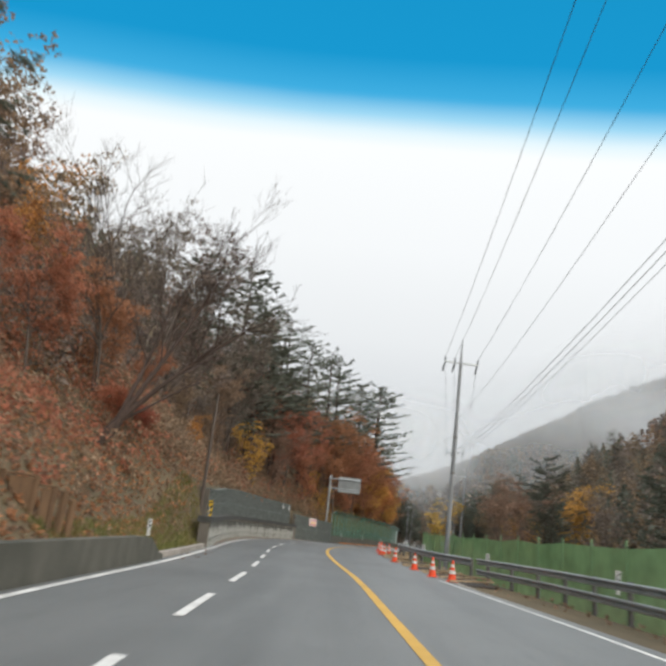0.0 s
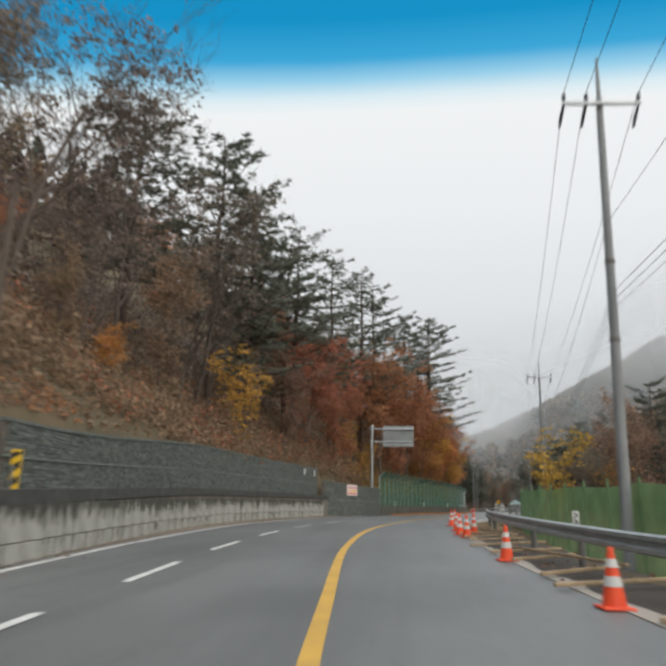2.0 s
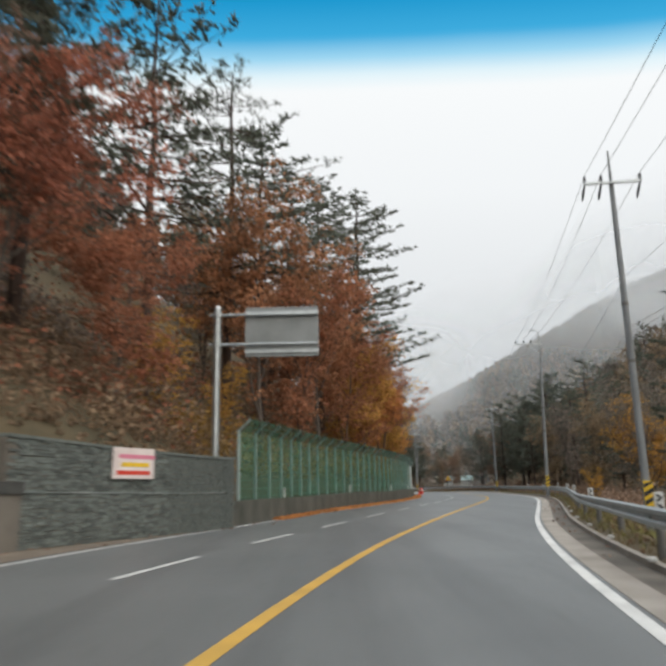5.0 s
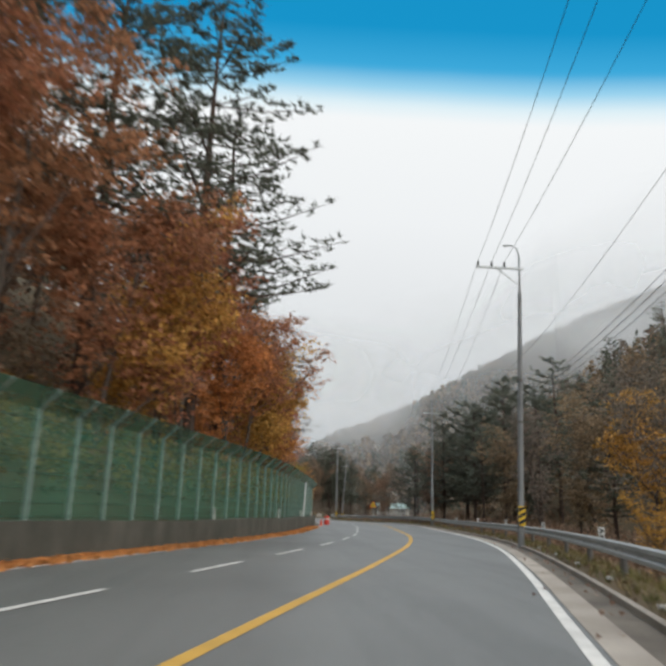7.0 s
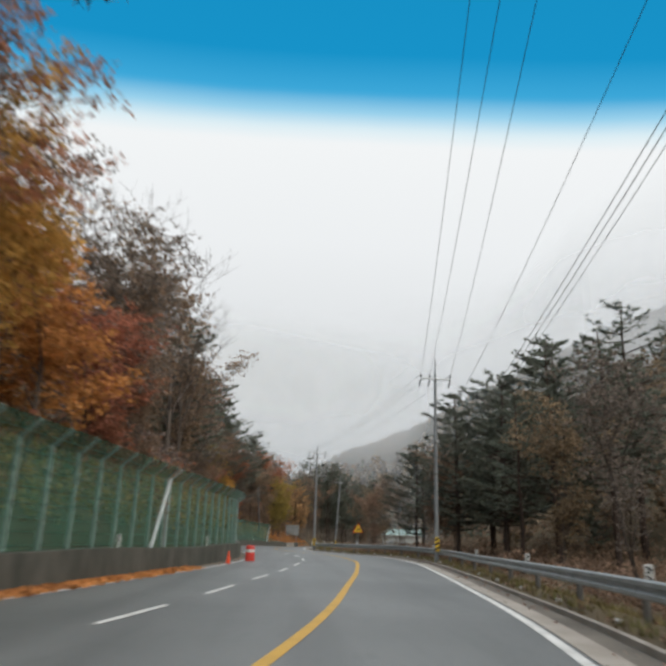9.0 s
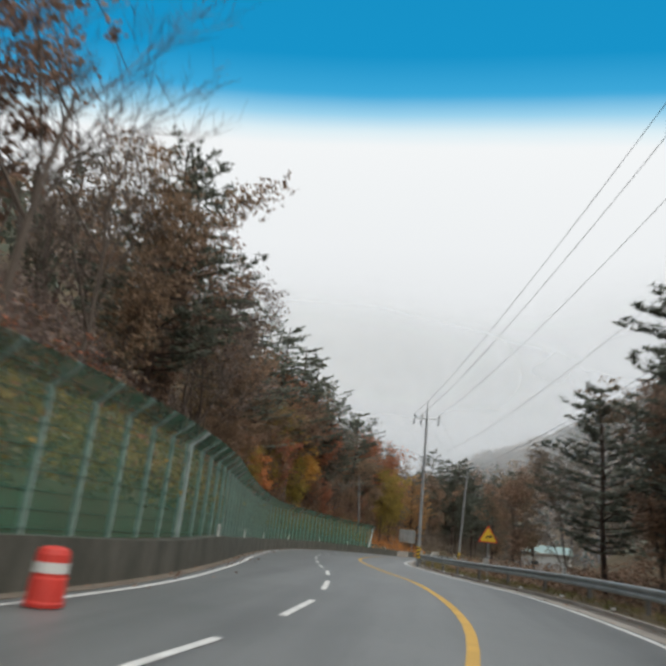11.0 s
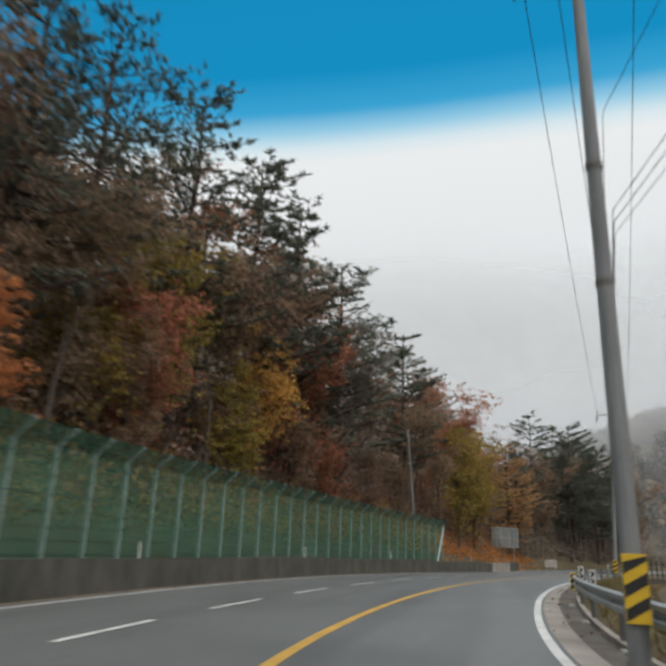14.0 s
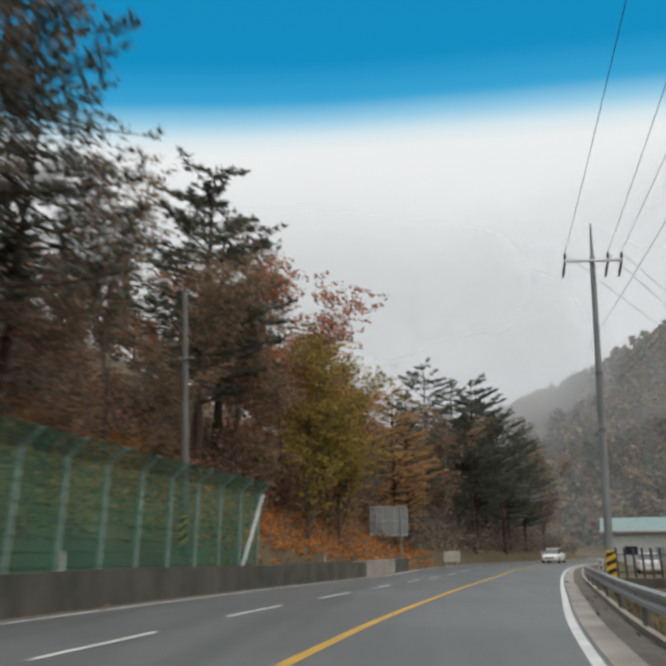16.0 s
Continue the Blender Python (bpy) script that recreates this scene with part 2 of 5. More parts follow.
M_CONC_STAIN = drip_material("stained_concrete", 0.1, 0.68)
M_CONC_FOOT = drip_material("foot_concrete", -0.3, 1.4)
M_CONC_CLEAN = mat("weathered_concrete", (0.42, 0.40, 0.36), (0.27, 0.255, 0.225), 0.9, 1.2, 0.3)
M_CONC_DARK = mat("damp_concrete", (0.16, 0.142, 0.12), (0.075, 0.066, 0.056), 0.9, 0.9, 0.3)
M_BASE = mat("mossy_concrete", (0.105, 0.10, 0.084), (0.045, 0.046, 0.037), 0.9, 1.4, 0.4, stretch=(1.0, 1.0, 0.5))
M_COPING = mat("blackened_coping", (0.035, 0.035, 0.033), (0.07, 0.07, 0.065), 0.9, 3, 0.3)
M_STONE = mat("grey_stone", (0.128, 0.14, 0.13), (0.078, 0.088, 0.081), 0.9, 6, 0.5, obj=0.01, island=0.36)
M_LEDGE = mat("pale_wall_ledge", (0.27, 0.29, 0.28), (0.12, 0.14, 0.135), 0.9, 1.1, 0.4)
M_SOIL = mat("leaf_soil", (0.12, 0.088, 0.05), (0.066, 0.056, 0.034), 0.95, 0.35, 0.6, fine=9)
M_BARK = mat("bark", (0.12, 0.095, 0.078), (0.065, 0.053, 0.045), 0.95, 4, 0.6, stretch=(3, 3, 0.5))
M_BARK_PINE = mat("pine_bark", (0.085, 0.055, 0.042), (0.04, 0.03, 0.026), 0.95, 4, 0.6, stretch=(3, 3, 0.6))
M_NEEDLE = mat("pine_needles", (0.166, 0.178, 0.138), (0.112, 0.126, 0.10), 0.8, 1.5, 0, island=0.45, obj=0.02, spec=0.2, thin=0.35)
LEAF = {
    "larch": mat("larch_needles", (0.46, 0.25, 0.11), (0.30, 0.175, 0.085), 0.8, 0.5, 0, island=0.45, obj=0.02, spec=0.2, thin=0.4),
    "rust": mat("rust_leaves", (0.455, 0.20, 0.11), (0.30, 0.145, 0.088), 0.8, 0.5, 0, island=0.5, obj=0.012, spec=0.2, thin=0.5),
    "brown": mat("brown_leaves", (0.31, 0.21, 0.138), (0.20, 0.14, 0.10), 0.8, 0.5, 0, island=0.5, obj=0.018, spec=0.2, thin=0.4),
    "orange": mat("orange_leaves", (0.60, 0.29, 0.09), (0.42, 0.20, 0.072), 0.8, 0.5, 0, island=0.45, obj=0.02, spec=0.2, thin=0.4),
    "grey": mat("withered_leaves", (0.235, 0.19, 0.158), (0.155, 0.127, 0.108), 0.85, 0.5, 0, island=0.45, obj=0.02, spec=0.2, thin=0.35),
    "yellow": mat("yellow_leaves", (0.56, 0.34, 0.07), (0.40, 0.235, 0.06), 0.8, 0.6, 0, island=0.4, obj=0.008, spec=0.2, thin=0.4),
    "red": mat("red_leaves", (0.43, 0.125, 0.085), (0.28, 0.09, 0.065), 0.8, 0.6, 0, island=0.45, obj=0.015, spec=0.2, thin=0.4),
    "olive": mat("olive_leaves", (0.37, 0.26, 0.065), (0.21, 0.165, 0.055), 0.8, 0.5, 0, island=0.45, obj=0.025, spec=0.2, thin=0.4),
}
M_POST = mat("fence_post_paint", (0.285, 0.34, 0.325), (0.20, 0.25, 0.238), 0.6, 4, 0.05)
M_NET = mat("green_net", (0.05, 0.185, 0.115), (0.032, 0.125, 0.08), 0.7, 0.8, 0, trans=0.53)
# overhang: colour lightened for light on its upper face, denser for its slant
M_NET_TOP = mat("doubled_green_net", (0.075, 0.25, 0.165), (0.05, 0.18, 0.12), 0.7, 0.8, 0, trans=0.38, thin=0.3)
M_BRACE = mat("galvanised_brace", (0.50, 0.53, 0.53), (0.40, 0.43, 0.43), 0.5, 3, 0.05, metal=0.2)
M_WIRE = mat("fence_wire", (0.05, 0.12, 0.09), (0.04, 0.09, 0.07), 0.6, 4, 0)
M_FIELD_NET = mat("bright_green_net", (0.28, 0.49, 0.22), (0.20, 0.37, 0.15), 0.7, 1.3, 0, trans=0.25, thin=0.4)
M_STEEL = mat("galvanised_steel", (0.42, 0.44, 0.45), (0.27, 0.29, 0.29), 0.42, 2.5, 0.05, metal=0.75)
M_RAIL_POST = mat("dull_steel", (0.2, 0.2, 0.195), (0.12, 0.115, 0.11), 0.6, 3, 0.05, metal=0.4)
M_POLE = mat("pole_concrete", (0.26, 0.27, 0.275), (0.15, 0.155, 0.16), 0.85, 2, 0.15, stretch=(3, 3, 0.4))
M_OLD_POLE = mat("weathered_pole", (0.17, 0.16, 0.15), (0.10, 0.095, 0.09), 0.9, 2, 0.2, stretch=(3, 3, 0.4))
M_BLACK = mat("black_rubber", (0.02, 0.02, 0.02), (0.035, 0.035, 0.035), 0.7, 5, 0.05)
M_CABLE = mat("cable_black", (0.075, 0.075, 0.078), (0.11, 0.11, 0.11), 0.7, 5, 0)
M_SIGN_YELLOW = mat("sign_yellow", (0.72, 0.46, 0.03), (0.6, 0.38, 0.03), 0.5, 3, 0)
M_SIGN_RED = mat("sign_red", (0.55, 0.05, 0.03), (0.45, 0.045, 0.03), 0.5, 3, 0)
M_SIGN_WHITE = mat("sign_white", (0.58, 0.58, 0.56), (0.45, 0.45, 0.43), 0.5, 3, 0)
M_DRUM = mat("drum_red", (0.60, 0.055, 0.04), (0.46, 0.045, 0.035), 0.5, 4, 0.02)
M_CONE = mat("cone_orange", (0.78, 0.09, 0.03), (0.62, 0.07, 0.03), 0.5, 4, 0.02)
M_WOOD = mat("pale_timber", (0.40, 0.30, 0.19), (0.25, 0.18, 0.11), 0.85, 6, 0.3)
M_GRASS = mat("verge_grass", (0.105, 0.13, 0.035), (0.20, 0.15, 0.06), 0.9, 0.7, 0, island=0.4)
M_STRAW = mat("dry_grass", (0.21, 0.15, 0.075), (0.13, 0.105, 0.05), 0.9, 0.6, 0, island=0.45)
M_CAR = mat("car_white_paint", (0.72, 0.72, 0.72), (0.66, 0.66, 0.66), 0.25, 1, 0, spec=0.5)
M_GLASS = mat("car_glass", (0.02, 0.025, 0.03), (0.03, 0.035, 0.04), 0.08, 1, 0, spec=0.6)
M_LAMP_RED = mat("tail_lamp_red", (0.35, 0.02, 0.02), (0.3, 0.02, 0.02), 0.2, 1, 0)


# ---- mesh helpers ----
def link_mesh(name, verts, faces, material, parent=None, smooth_shade=False):
    me = bpy.data.meshes.new(name)
    me.from_pydata([tuple(v) for v in verts], [], faces)
    me.materials.append(material)
    if smooth_shade:
        me.polygons.foreach_set("use_smooth", [True] * len(me.polygons))
    me.update()
    ob = new(name, me)
    if parent is not None:
        ob.parent = parent
    return ob


def part(name, bm, material, parent, label=""):
    me = bpy.data.meshes.new(name)
    bm.to_mesh(me)
    bm.free()
    me.materials.append(material)
    ob = new(name, me)
    ob.parent = parent
    if label:
        ob["label"] = label
    return ob


def twin(ob, m, parent=None):
    """Another object on the same mesh."""
    o = bpy.data.objects.new(ob.name.split(".")[0], ob.data)
    scene.collection.objects.link(o)
    o.parent = parent or ob.parent
    o.matrix_local = m
    return o


def thing(name, m, label, category, group="", kind=""):
    ob = new(name)
    ob.empty_display_size = 0.2
    ob.matrix_world = m
    return tagged(ob, label, category, group, kind)


def box_bm(sx, sy, sz, x=0, y=0, z=0, bevel=0.0):
    """A box whose base centre is at x, y, z."""
    bm = bmesh.new()
    bmesh.ops.create_cube(bm, size=1, matrix=Matrix.Translation((x, y, z + sz / 2)) @ Matrix.Diagonal((sx, sy, sz, 1)))
    if bevel:
        bmesh.ops.bevel(bm, geom=bm.edges[:], offset=bevel, segments=1, affect="EDGES", profile=0.5)
    return bm


def lathe_bm(profile, sides=12, bm=None, m=Matrix()):
    """A round body from (radius, z) pairs."""
    bm = bm or bmesh.new()
    rings = []
    for r, z in profile:
        rings.append([bm.verts.new(m @ Vector((r * math.cos(2 * math.pi * i / sides), r * math.sin(2 * math.pi * i / sides), z))) for i in range(sides)])
    for a, b in zip(rings, rings[1:]):
        for i in range(sides):
            bm.faces.new((a[i], a[(i + 1) % sides], b[(i + 1) % sides], b[i]))
    bm.faces.new(rings[0][::-1])
    bm.faces.new(rings[-1])
    return bm


def tube(verts, faces, pts, radii, sides=5):
    """Adds a tapered tube along pts to the two lists."""
    base = len(verts)
    for k, (p, r) in enumerate(zip(pts, radii)):
        d = (pts[min(k + 1, len(pts) - 1)] - pts[max(k - 1, 0)]).normalized()
        s = d.orthogonal().normalized()
        t = d.cross(s)
        for i in range(sides):
            a = 2 * math.pi * i / sides
            verts.append(p + (s * math.cos(a) + t * math.sin(a)) * r)
    for k in range(len(pts) - 1):
        for i in range(sides):
            j = (i + 1) % sides
            faces.append((base + k * sides + i, base + k * sides + j, base + (k + 1) * sides + j, base + (k + 1) * sides + i))
    faces.append(tuple(base + (len(pts) - 1) * sides + i for i in range(sides)))


def strip(name, u0, u1, y0, y1, dz, material, step=1.5, thick=0.0, parent=None):
    """A band along the road between two offsets (numbers or functions of y); thick gives it sides."""
    fa = u0 if callable(u0) else (lambda y: u0)
    fb = u1 if callable(u1) else (lambda y: u1)
    n = max(2, int((y1 - y0) / step))
    verts, faces = [], []
    for i in range(n + 1):
        y = lerp(y0, y1, i / n)
        a, b = fa(y), fb(y)
        if thick:
            verts += [at(a, y, dz - thick), at(a, y, dz), at(b, y, dz), at(b, y, dz - thick)]
        else:
            verts += [at(a, y, dz), at(b, y, dz)]
    w = 4 if thick else 2
    for i in range(n):
        for j in range(w - 1):
            faces.append((i * w + j, i * w + j + 1, (i + 1) * w + j + 1, (i + 1) * w + j))
    if thick:
        faces += [(3, 2, 1, 0), tuple(n * w + j for j in range(4))]
    return link_mesh(name, verts, [f[::-1] for f in faces], material, parent)


# ---- ground and road ----
def build_ground():
    us = sorted({-420, -330, -260, -200, -150, -115, -90, -70, -55, -44, -36, -30, -25, -21, -18, -15.5, -13.5, -12, -11, -10, -9.3, -8.7, -8.2, -7.8, -7.4, -7.1, -6.8, -6.5, -6.2, -5.9, -5.6, -4, -2, 0, 2, 4.6, 4.7, 5.0, 5.3, 5.8, 6.4, 7.2, 8.5, 10, 12, 14, 17, 20, 24, 28, 33, 38, 45, 54, 65, 80, 100, 130, 165, 210, 270, 340, 420})
    ys = [-140, -110, -85, -65, -50, -40] + [-30 + 1.25 * i for i in range(60)] + [45 + 2.5 * i for i in range(90)] + [275, 285, 295, 310, 325, 345, 365, 390, 420, 460, 510, 570, 650, 760, 900]
    verts, faces = [], []
    for y in ys:
        base, k = at(0, y), 1
        for u in us:
            p = at(u, y)
            verts.append((p.x, y, p.z + hill(u, y) + far_rise(p.x, y)))
    w = len(us)
    for i in range(len(ys) - 1):
        for j in range(w - 1):
            faces.append((i * w + j, i * w + j + 1, (i + 1) * w + j + 1, (i + 1) * w + j))
    ob = link_mesh("ground", verts, faces, M_SOIL, smooth_shade=True)
    tagged(ob, "steep valley ground covered in brown fallen leaves", "ground", kind="structure")


build_ground()
road = strip("road", lambda y: edge_left(y) - 0.3, lambda y: edge_right(y) + 0.15, -60, 345, 0.0, M_ASPHALT, thick=0.3)
tagged(road, "grey asphalt three-lane mountain road with painted lines", "road", kind="structure")
shoulder = strip("shoulder_left", lambda y: wall_foot(y) - 0.1, lambda y: edge_left(y) - 0.3, -60, 345, 0.012, M_SHOULDER, thick=0.2)
tagged(shoulder, "narrow dirty concrete strip beside the carriageway", "road shoulder", kind="structure")
gutter = strip("gutter_right", lambda y: edge_right(y) + 0.15, lambda y: edge_right(y) + 0.55, 58, 345, 0.008, M_GUTTER, thick=0.2)
tagged(gutter, "pale worn concrete strip beside the carriageway", "gutter", kind="structure")
channel = strip("channel_right", lambda y: edge_right(y) + 0.55, lambda y: edge_right(y) + 1.05, 58, 345, -0.03, M_CONC_DARK, thick=0.2)
tagged(channel, "dark damp drainage channel", "gutter", kind="structure")
kerb = strip("kerb_right", lambda y: edge_right(y) + 1.05, lambda y: edge_right(y) + 1.17, 58, 345, 0.07, M_GUTTER, thick=0.3)
tagged(kerb, "low pale concrete kerb", "kerb", kind="structure")
tagged(strip("yellow_line", -0.09, 0.09, -60, 345, 0.006, M_YELLOW), "solid yellow painted centre line", "road marking", kind="structure")
tagged(strip("edge_line_left", lambda y: edge_left(y) - 0.07, lambda y: edge_left(y) + 0.07, -60, 345, 0.006, M_WHITE), "solid white painted edge line", "road marking", kind="structure")
tagged(strip("edge_line_right", lambda y: edge_right(y) - 0.08, lambda y: edge_right(y) + 0.08, 57, 345, 0.006, M_WHITE), "solid white painted edge line", "road marking", kind="structure")
tagged(strip("edge_line_near", lambda y: edge_right(y) - 0.32, lambda y: edge_right(y) - 0.2, -60, 24.5, 0.006, M_WHITE), "worn white painted edge line", "road marking", kind="structure")


# ---- walls and fences on the hill side ----
def wall_run(name, u_front, y0, y1, z0, z1, depth, material, step=2.0):
    """A straight-topped wall along the road; u_front, z1 and z0 may be functions of y."""
    fu = u_front if callable(u_front) else (lambda y: u_front)
    f0 = z0 if callable(z0) else (lambda y: z0)
    f1 = z1 if callable(z1) else (lambda y: z1)
    n = max(1, round((y1 - y0) / step))
    verts, faces = [], []
    for i in range(n + 1):
        y = lerp(y0, y1, i / n)
        u = fu(y)
        verts += [at(u, y, f0(y)), at(u, y, f1(y)), at(u - depth, y, f1(y)), at(u - depth, y, f0(y))]
    for i in range(n):
        for j in range(4):
            k = (j + 1) % 4
            faces.append((i * 4 + j, (i + 1) * 4 + j, (i + 1) * 4 + k, i * 4 + k))
    faces += [(0, 1, 2, 3), tuple(n * 4 + j for j in (3, 2, 1, 0))]
    return link_mesh(name, verts, faces, material)


def build_retaining_wall():
    top = lambda y: lerp(1.02, 1.22, smooth(30, 52, y))
    body = wall_run("retaining_wall", wall_foot, 30.2, 72.2, -0.2, top, 0.45, M_CONC_DARK, 1.0)
    tagged(body, "stained concrete panel retaining wall with a blackened coping", "retaining wall", kind="structure")
    cop = wall_run("coping", lambda y: wall_foot(y) + 0.05, 30.15, 72.2, lambda y: top(y) + 0.003, lambda y: top(y) + 0.26, 0.6, M_COPING, 1.0)
    cop.parent = body
    # courses of pale blocks in front of the dark core
    courses = ((0.0, 0.34), (0.36, 0.70))
    meshes = []
    for c, (z, h) in enumerate(courses):
        bm = box_bm(0.05, 0.972, h, 0, 0, 0, 0.008)
        me = bpy.data.meshes.new("block")
        bm.to_mesh(me)
        bm.free()
        me.materials.append((M_CONC_FOOT, M_CONC_STAIN)[c])
        meshes.append(me)
    rng = random.Random(5)
    for c, (z, h) in enumerate(courses):
        y = 30.7
        while y < 71.6:
            o = bpy.data.objects.new("block", meshes[c])
            scene.collection.objects.link(o)
            o.parent = body
            u = wall_foot(y) + 0.02 + rng.uniform(-0.006, 0.006)
            o.matrix_local = Matrix.Translation(at(u, y, z + 0.01)) @ pose(0, 0, 0, 0, 0, heading(y) - math.degrees(math.atan((wall_foot(y + 0.5) - wall_foot(y - 0.5)))))
            y += 0.98


def build_stone_wall():
    """Grey wall of small flat stones in long lifts, behind the concrete wall and on past its end."""
    first = lambda y: wall_foot(y) - 0.5
    second = lambda y: lerp(-8.1, -6.0, min(max((y - 70.5) / 8.6, 0), 1))
    runs = (("stone_wall_1", first, 34.0, 71.6, 1.2, lambda y: lerp(2.6, 3.35, smooth(34, 54, y)), 0.8),
            ("stone_wall_2", second, 71.8, 79.7, 0.02, lambda y: lerp(2.6, 2.22, smooth(68, 79, y)), 0.2))
    for name, front, y0, y1, low, tp, deep in runs:
        core = wall_run(name, lambda y: front(y) - 0.035, y0, y1, 0.0, lambda y: tp(y) - 0.05, deep, M_CONC_DARK, 1.0)
        tagged(core, "dark grey-green wall of small flat stones in two lifts", "stone wall", kind="structure")
        rng = random.Random(11)
        verts, faces = [], []
        z = low
        while z < 3.4:
            h = rng.uniform(0.05, 0.085)
            y = y0 + rng.uniform(0, 0.3)
            while y < y1 - 0.2:
                w = rng.uniform(0.09, 0.26)
                yc = min(y + w, y1)
                if z + h < tp((y + yc) / 2) + 0.02:
                    d = rng.uniform(-0.012, 0.012)
                    zo = rng.uniform(-0.015, 0.015)
                    own = name == "stone_wall_2" and y > 76.6
                    vs, fs = ([], []) if own else (verts, faces)
                    b = len(vs)
                    j = [rng.uniform(0.003, 0.014) for _ in range(4)]
                    for yy, zz, uu in ((y, z, 0), (yc, z, 0), (yc, z + h, 0), (y, z + h, 0), (y + j[0], z + j[1] * 0.7, 0.04), (yc - j[1], z + j[2] * 0.6, 0.04), (yc - j[2], z + h - j[3] * 0.7, 0.04), (y + j[3], z + h - j[0] * 0.7, 0.04)):
                        vs.append(at(front(yy) - 0.045 + uu + (d if uu else 0), yy, zz + zo))
                    fs += [(b + 4, b + 5, b + 6, b + 7), (b, b + 1, b + 5, b + 4), (b + 1, b + 2, b + 6, b + 5), (b + 2, b + 3, b + 7, b + 6), (b + 3, b, b + 4, b + 7)]
                    if own:
                        link_mesh("stone", vs, fs, M_STONE, core)
                y = yc + 0.004
            z += h + 0.003
        tagged(link_mesh("stones", verts, faces, M_STONE, core), kind="stuff")
        cap = wall_run("cap", lambda y: front(y) + 0.02, y0, y1, lambda y: tp(y) - 0.04, lambda y: tp(y) + 0.03, deep + 0.05, M_STONE, 1.0)
        cap.parent = core
        lift_z = lambda y: low + (tp(y) - low) * 0.5
        line = wall_run("lift_edge", lambda y: front(y) + 0.02, y0, y1, lift_z, lambda y: lift_z(y) + 0.022, 0.06, M_LEDGE, 1.0)
        line.parent = core


FENCE_U = -7.15


def fence_u(y):
    return FENCE_U + lerp(0.0, 0.15, smooth(150, 200, y)) + 0.65 * (1 - smooth(82, 93, y))


def build_fence(y0, y1, label, braced=True):
    """Tall posts with tips bent over the road, and a green net in bays between them."""
    n = round((y1 - y0) / 1.52)
    step = (y1 - y0) / n
    fence = thing("rockfall_fence", Matrix.Translation(at(fence_u(y0), y0, 0.8)), label, "fence", kind="structure")
    verts, faces = [], []
    prof = [(0, 0.0), (0, 2.45), (0.46, 2.86)]
    tube(verts, faces, [Vector((x, 0, z)) for x, z in prof], [0.068, 0.066, 0.055], 6)
    me = bpy.data.meshes.new("post")
    me.from_pydata([tuple(v) for v in verts], [], faces)
    me.materials.append(M_POST)
    base_inv = fence.matrix_world.inverted()
    ys = [y0 + step * i for i in range(n + 1)]
    for y in ys:
        o = bpy.data.objects.new("post", me)
        scene.collection.objects.link(o)
        o.parent = fence
        o.matrix_local = base_inv @ Matrix.Translation(at(fence_u(y), y, 0.8)) @ pose(0, 0, 0, 0, 0, heading(y))
    for a, b in zip(ys, ys[1:]):
        v = []
        for y in (a, b):
            r = pose(0, 0, 0, 0, 0, heading(y))
            for x, z in prof:
                v.append(base_inv @ (at(fence_u(y), y, 0.8) + r @ Vector((x + 0.05, 0, z))))
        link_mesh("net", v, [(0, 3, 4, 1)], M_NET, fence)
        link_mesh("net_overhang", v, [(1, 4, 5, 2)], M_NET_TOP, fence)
    for h in (0.12, 0.42, 0.72, 1.05, 1.4, 1.8, 2.2, 2.6):
        verts, faces = [], []
        x = 0.06 if h < 2.45 else 0.06 + 0.46 * (h - 2.45) / 0.41
        pts = []
        for y in ys:
            r = pose(0, 0, 0, 0, 0, heading(y))
            pts.append(base_inv @ (at(fence_u(y), y, 0.8) + r @ Vector((x, 0, h))))
        tube(verts, faces, pts, [0.009] * len(pts), 4)
        link_mesh("wire", verts, faces, M_WIRE, fence)
    if not braced:
        return
    verts, faces = [], []
    a = at(fence_u(y1) + 0.16, y1, 0.8 + 2.45)
    b = at(fence_u(y1 - 1.5) + 0.16, y1 - 1.5, 0.8)
    tube(verts, faces, [base_inv @ b, base_inv @ a], [0.07, 0.07], 6)
    link_mesh("brace", verts, faces, M_BRACE, fence)


def build_base_wall():
    body = wall_run("fence_base_wall", wall_foot, 79.9, 257, -0.2, lambda y: 0.8 + 0.04 * math.sin(y * 0.4), 0.7, M_BASE, 1.5)
    tagged(body, "low damp concrete wall under the fence", "concrete wall", kind="structure")


build_retaining_wall()
build_stone_wall()
build_base_wall()
build_fence(81.2, 134.8, "green rockfall fence with bent posts on a low wall")
build_fence(135.3, 154.6, "green rockfall fence with bent posts on a low wall", False)
build_fence(155.0, 232.6, "long green rockfall fence with a diagonal end brace")

# dashes of the lane line
dash_bm = bmesh.new()
bmesh.ops.create_grid(dash_bm, x_segments=1, y_segments=4, size=0.5)
for v in dash_bm.verts:
    v.co = (v.co.x * 0.14, v.co.y * 3.0, 0)
dash_mesh = bpy.data.meshes.new("lane_dash")
dash_bm.to_mesh(dash_mesh)
dash_bm.free()
dash_mesh.materials.append(M_WHITE)
for n in range(-14, 52):
    y = float(np.interp(n, [-14, 0, 11, 15, 25, 30, 33, 52], [-48.0, 32.05, 96.3, 119.2, 177.0, 204.3, 221.4, 331.0])) + 1.5
    o = bpy.data.objects.new("lane_dash", dash_mesh)
    scene.collection.objects.link(o)
    o.parent = road
    slope = math.degrees(math.atan((road_z(y + 1) - road_z(y - 1)) / 2))
    o.matrix_local = Matrix.Translation(at(-3.0, y, 0.012)) @ pose(0, 0, 0, slope, 0, heading(y))


# ---- guardrail ----
RAIL_U = 4.95


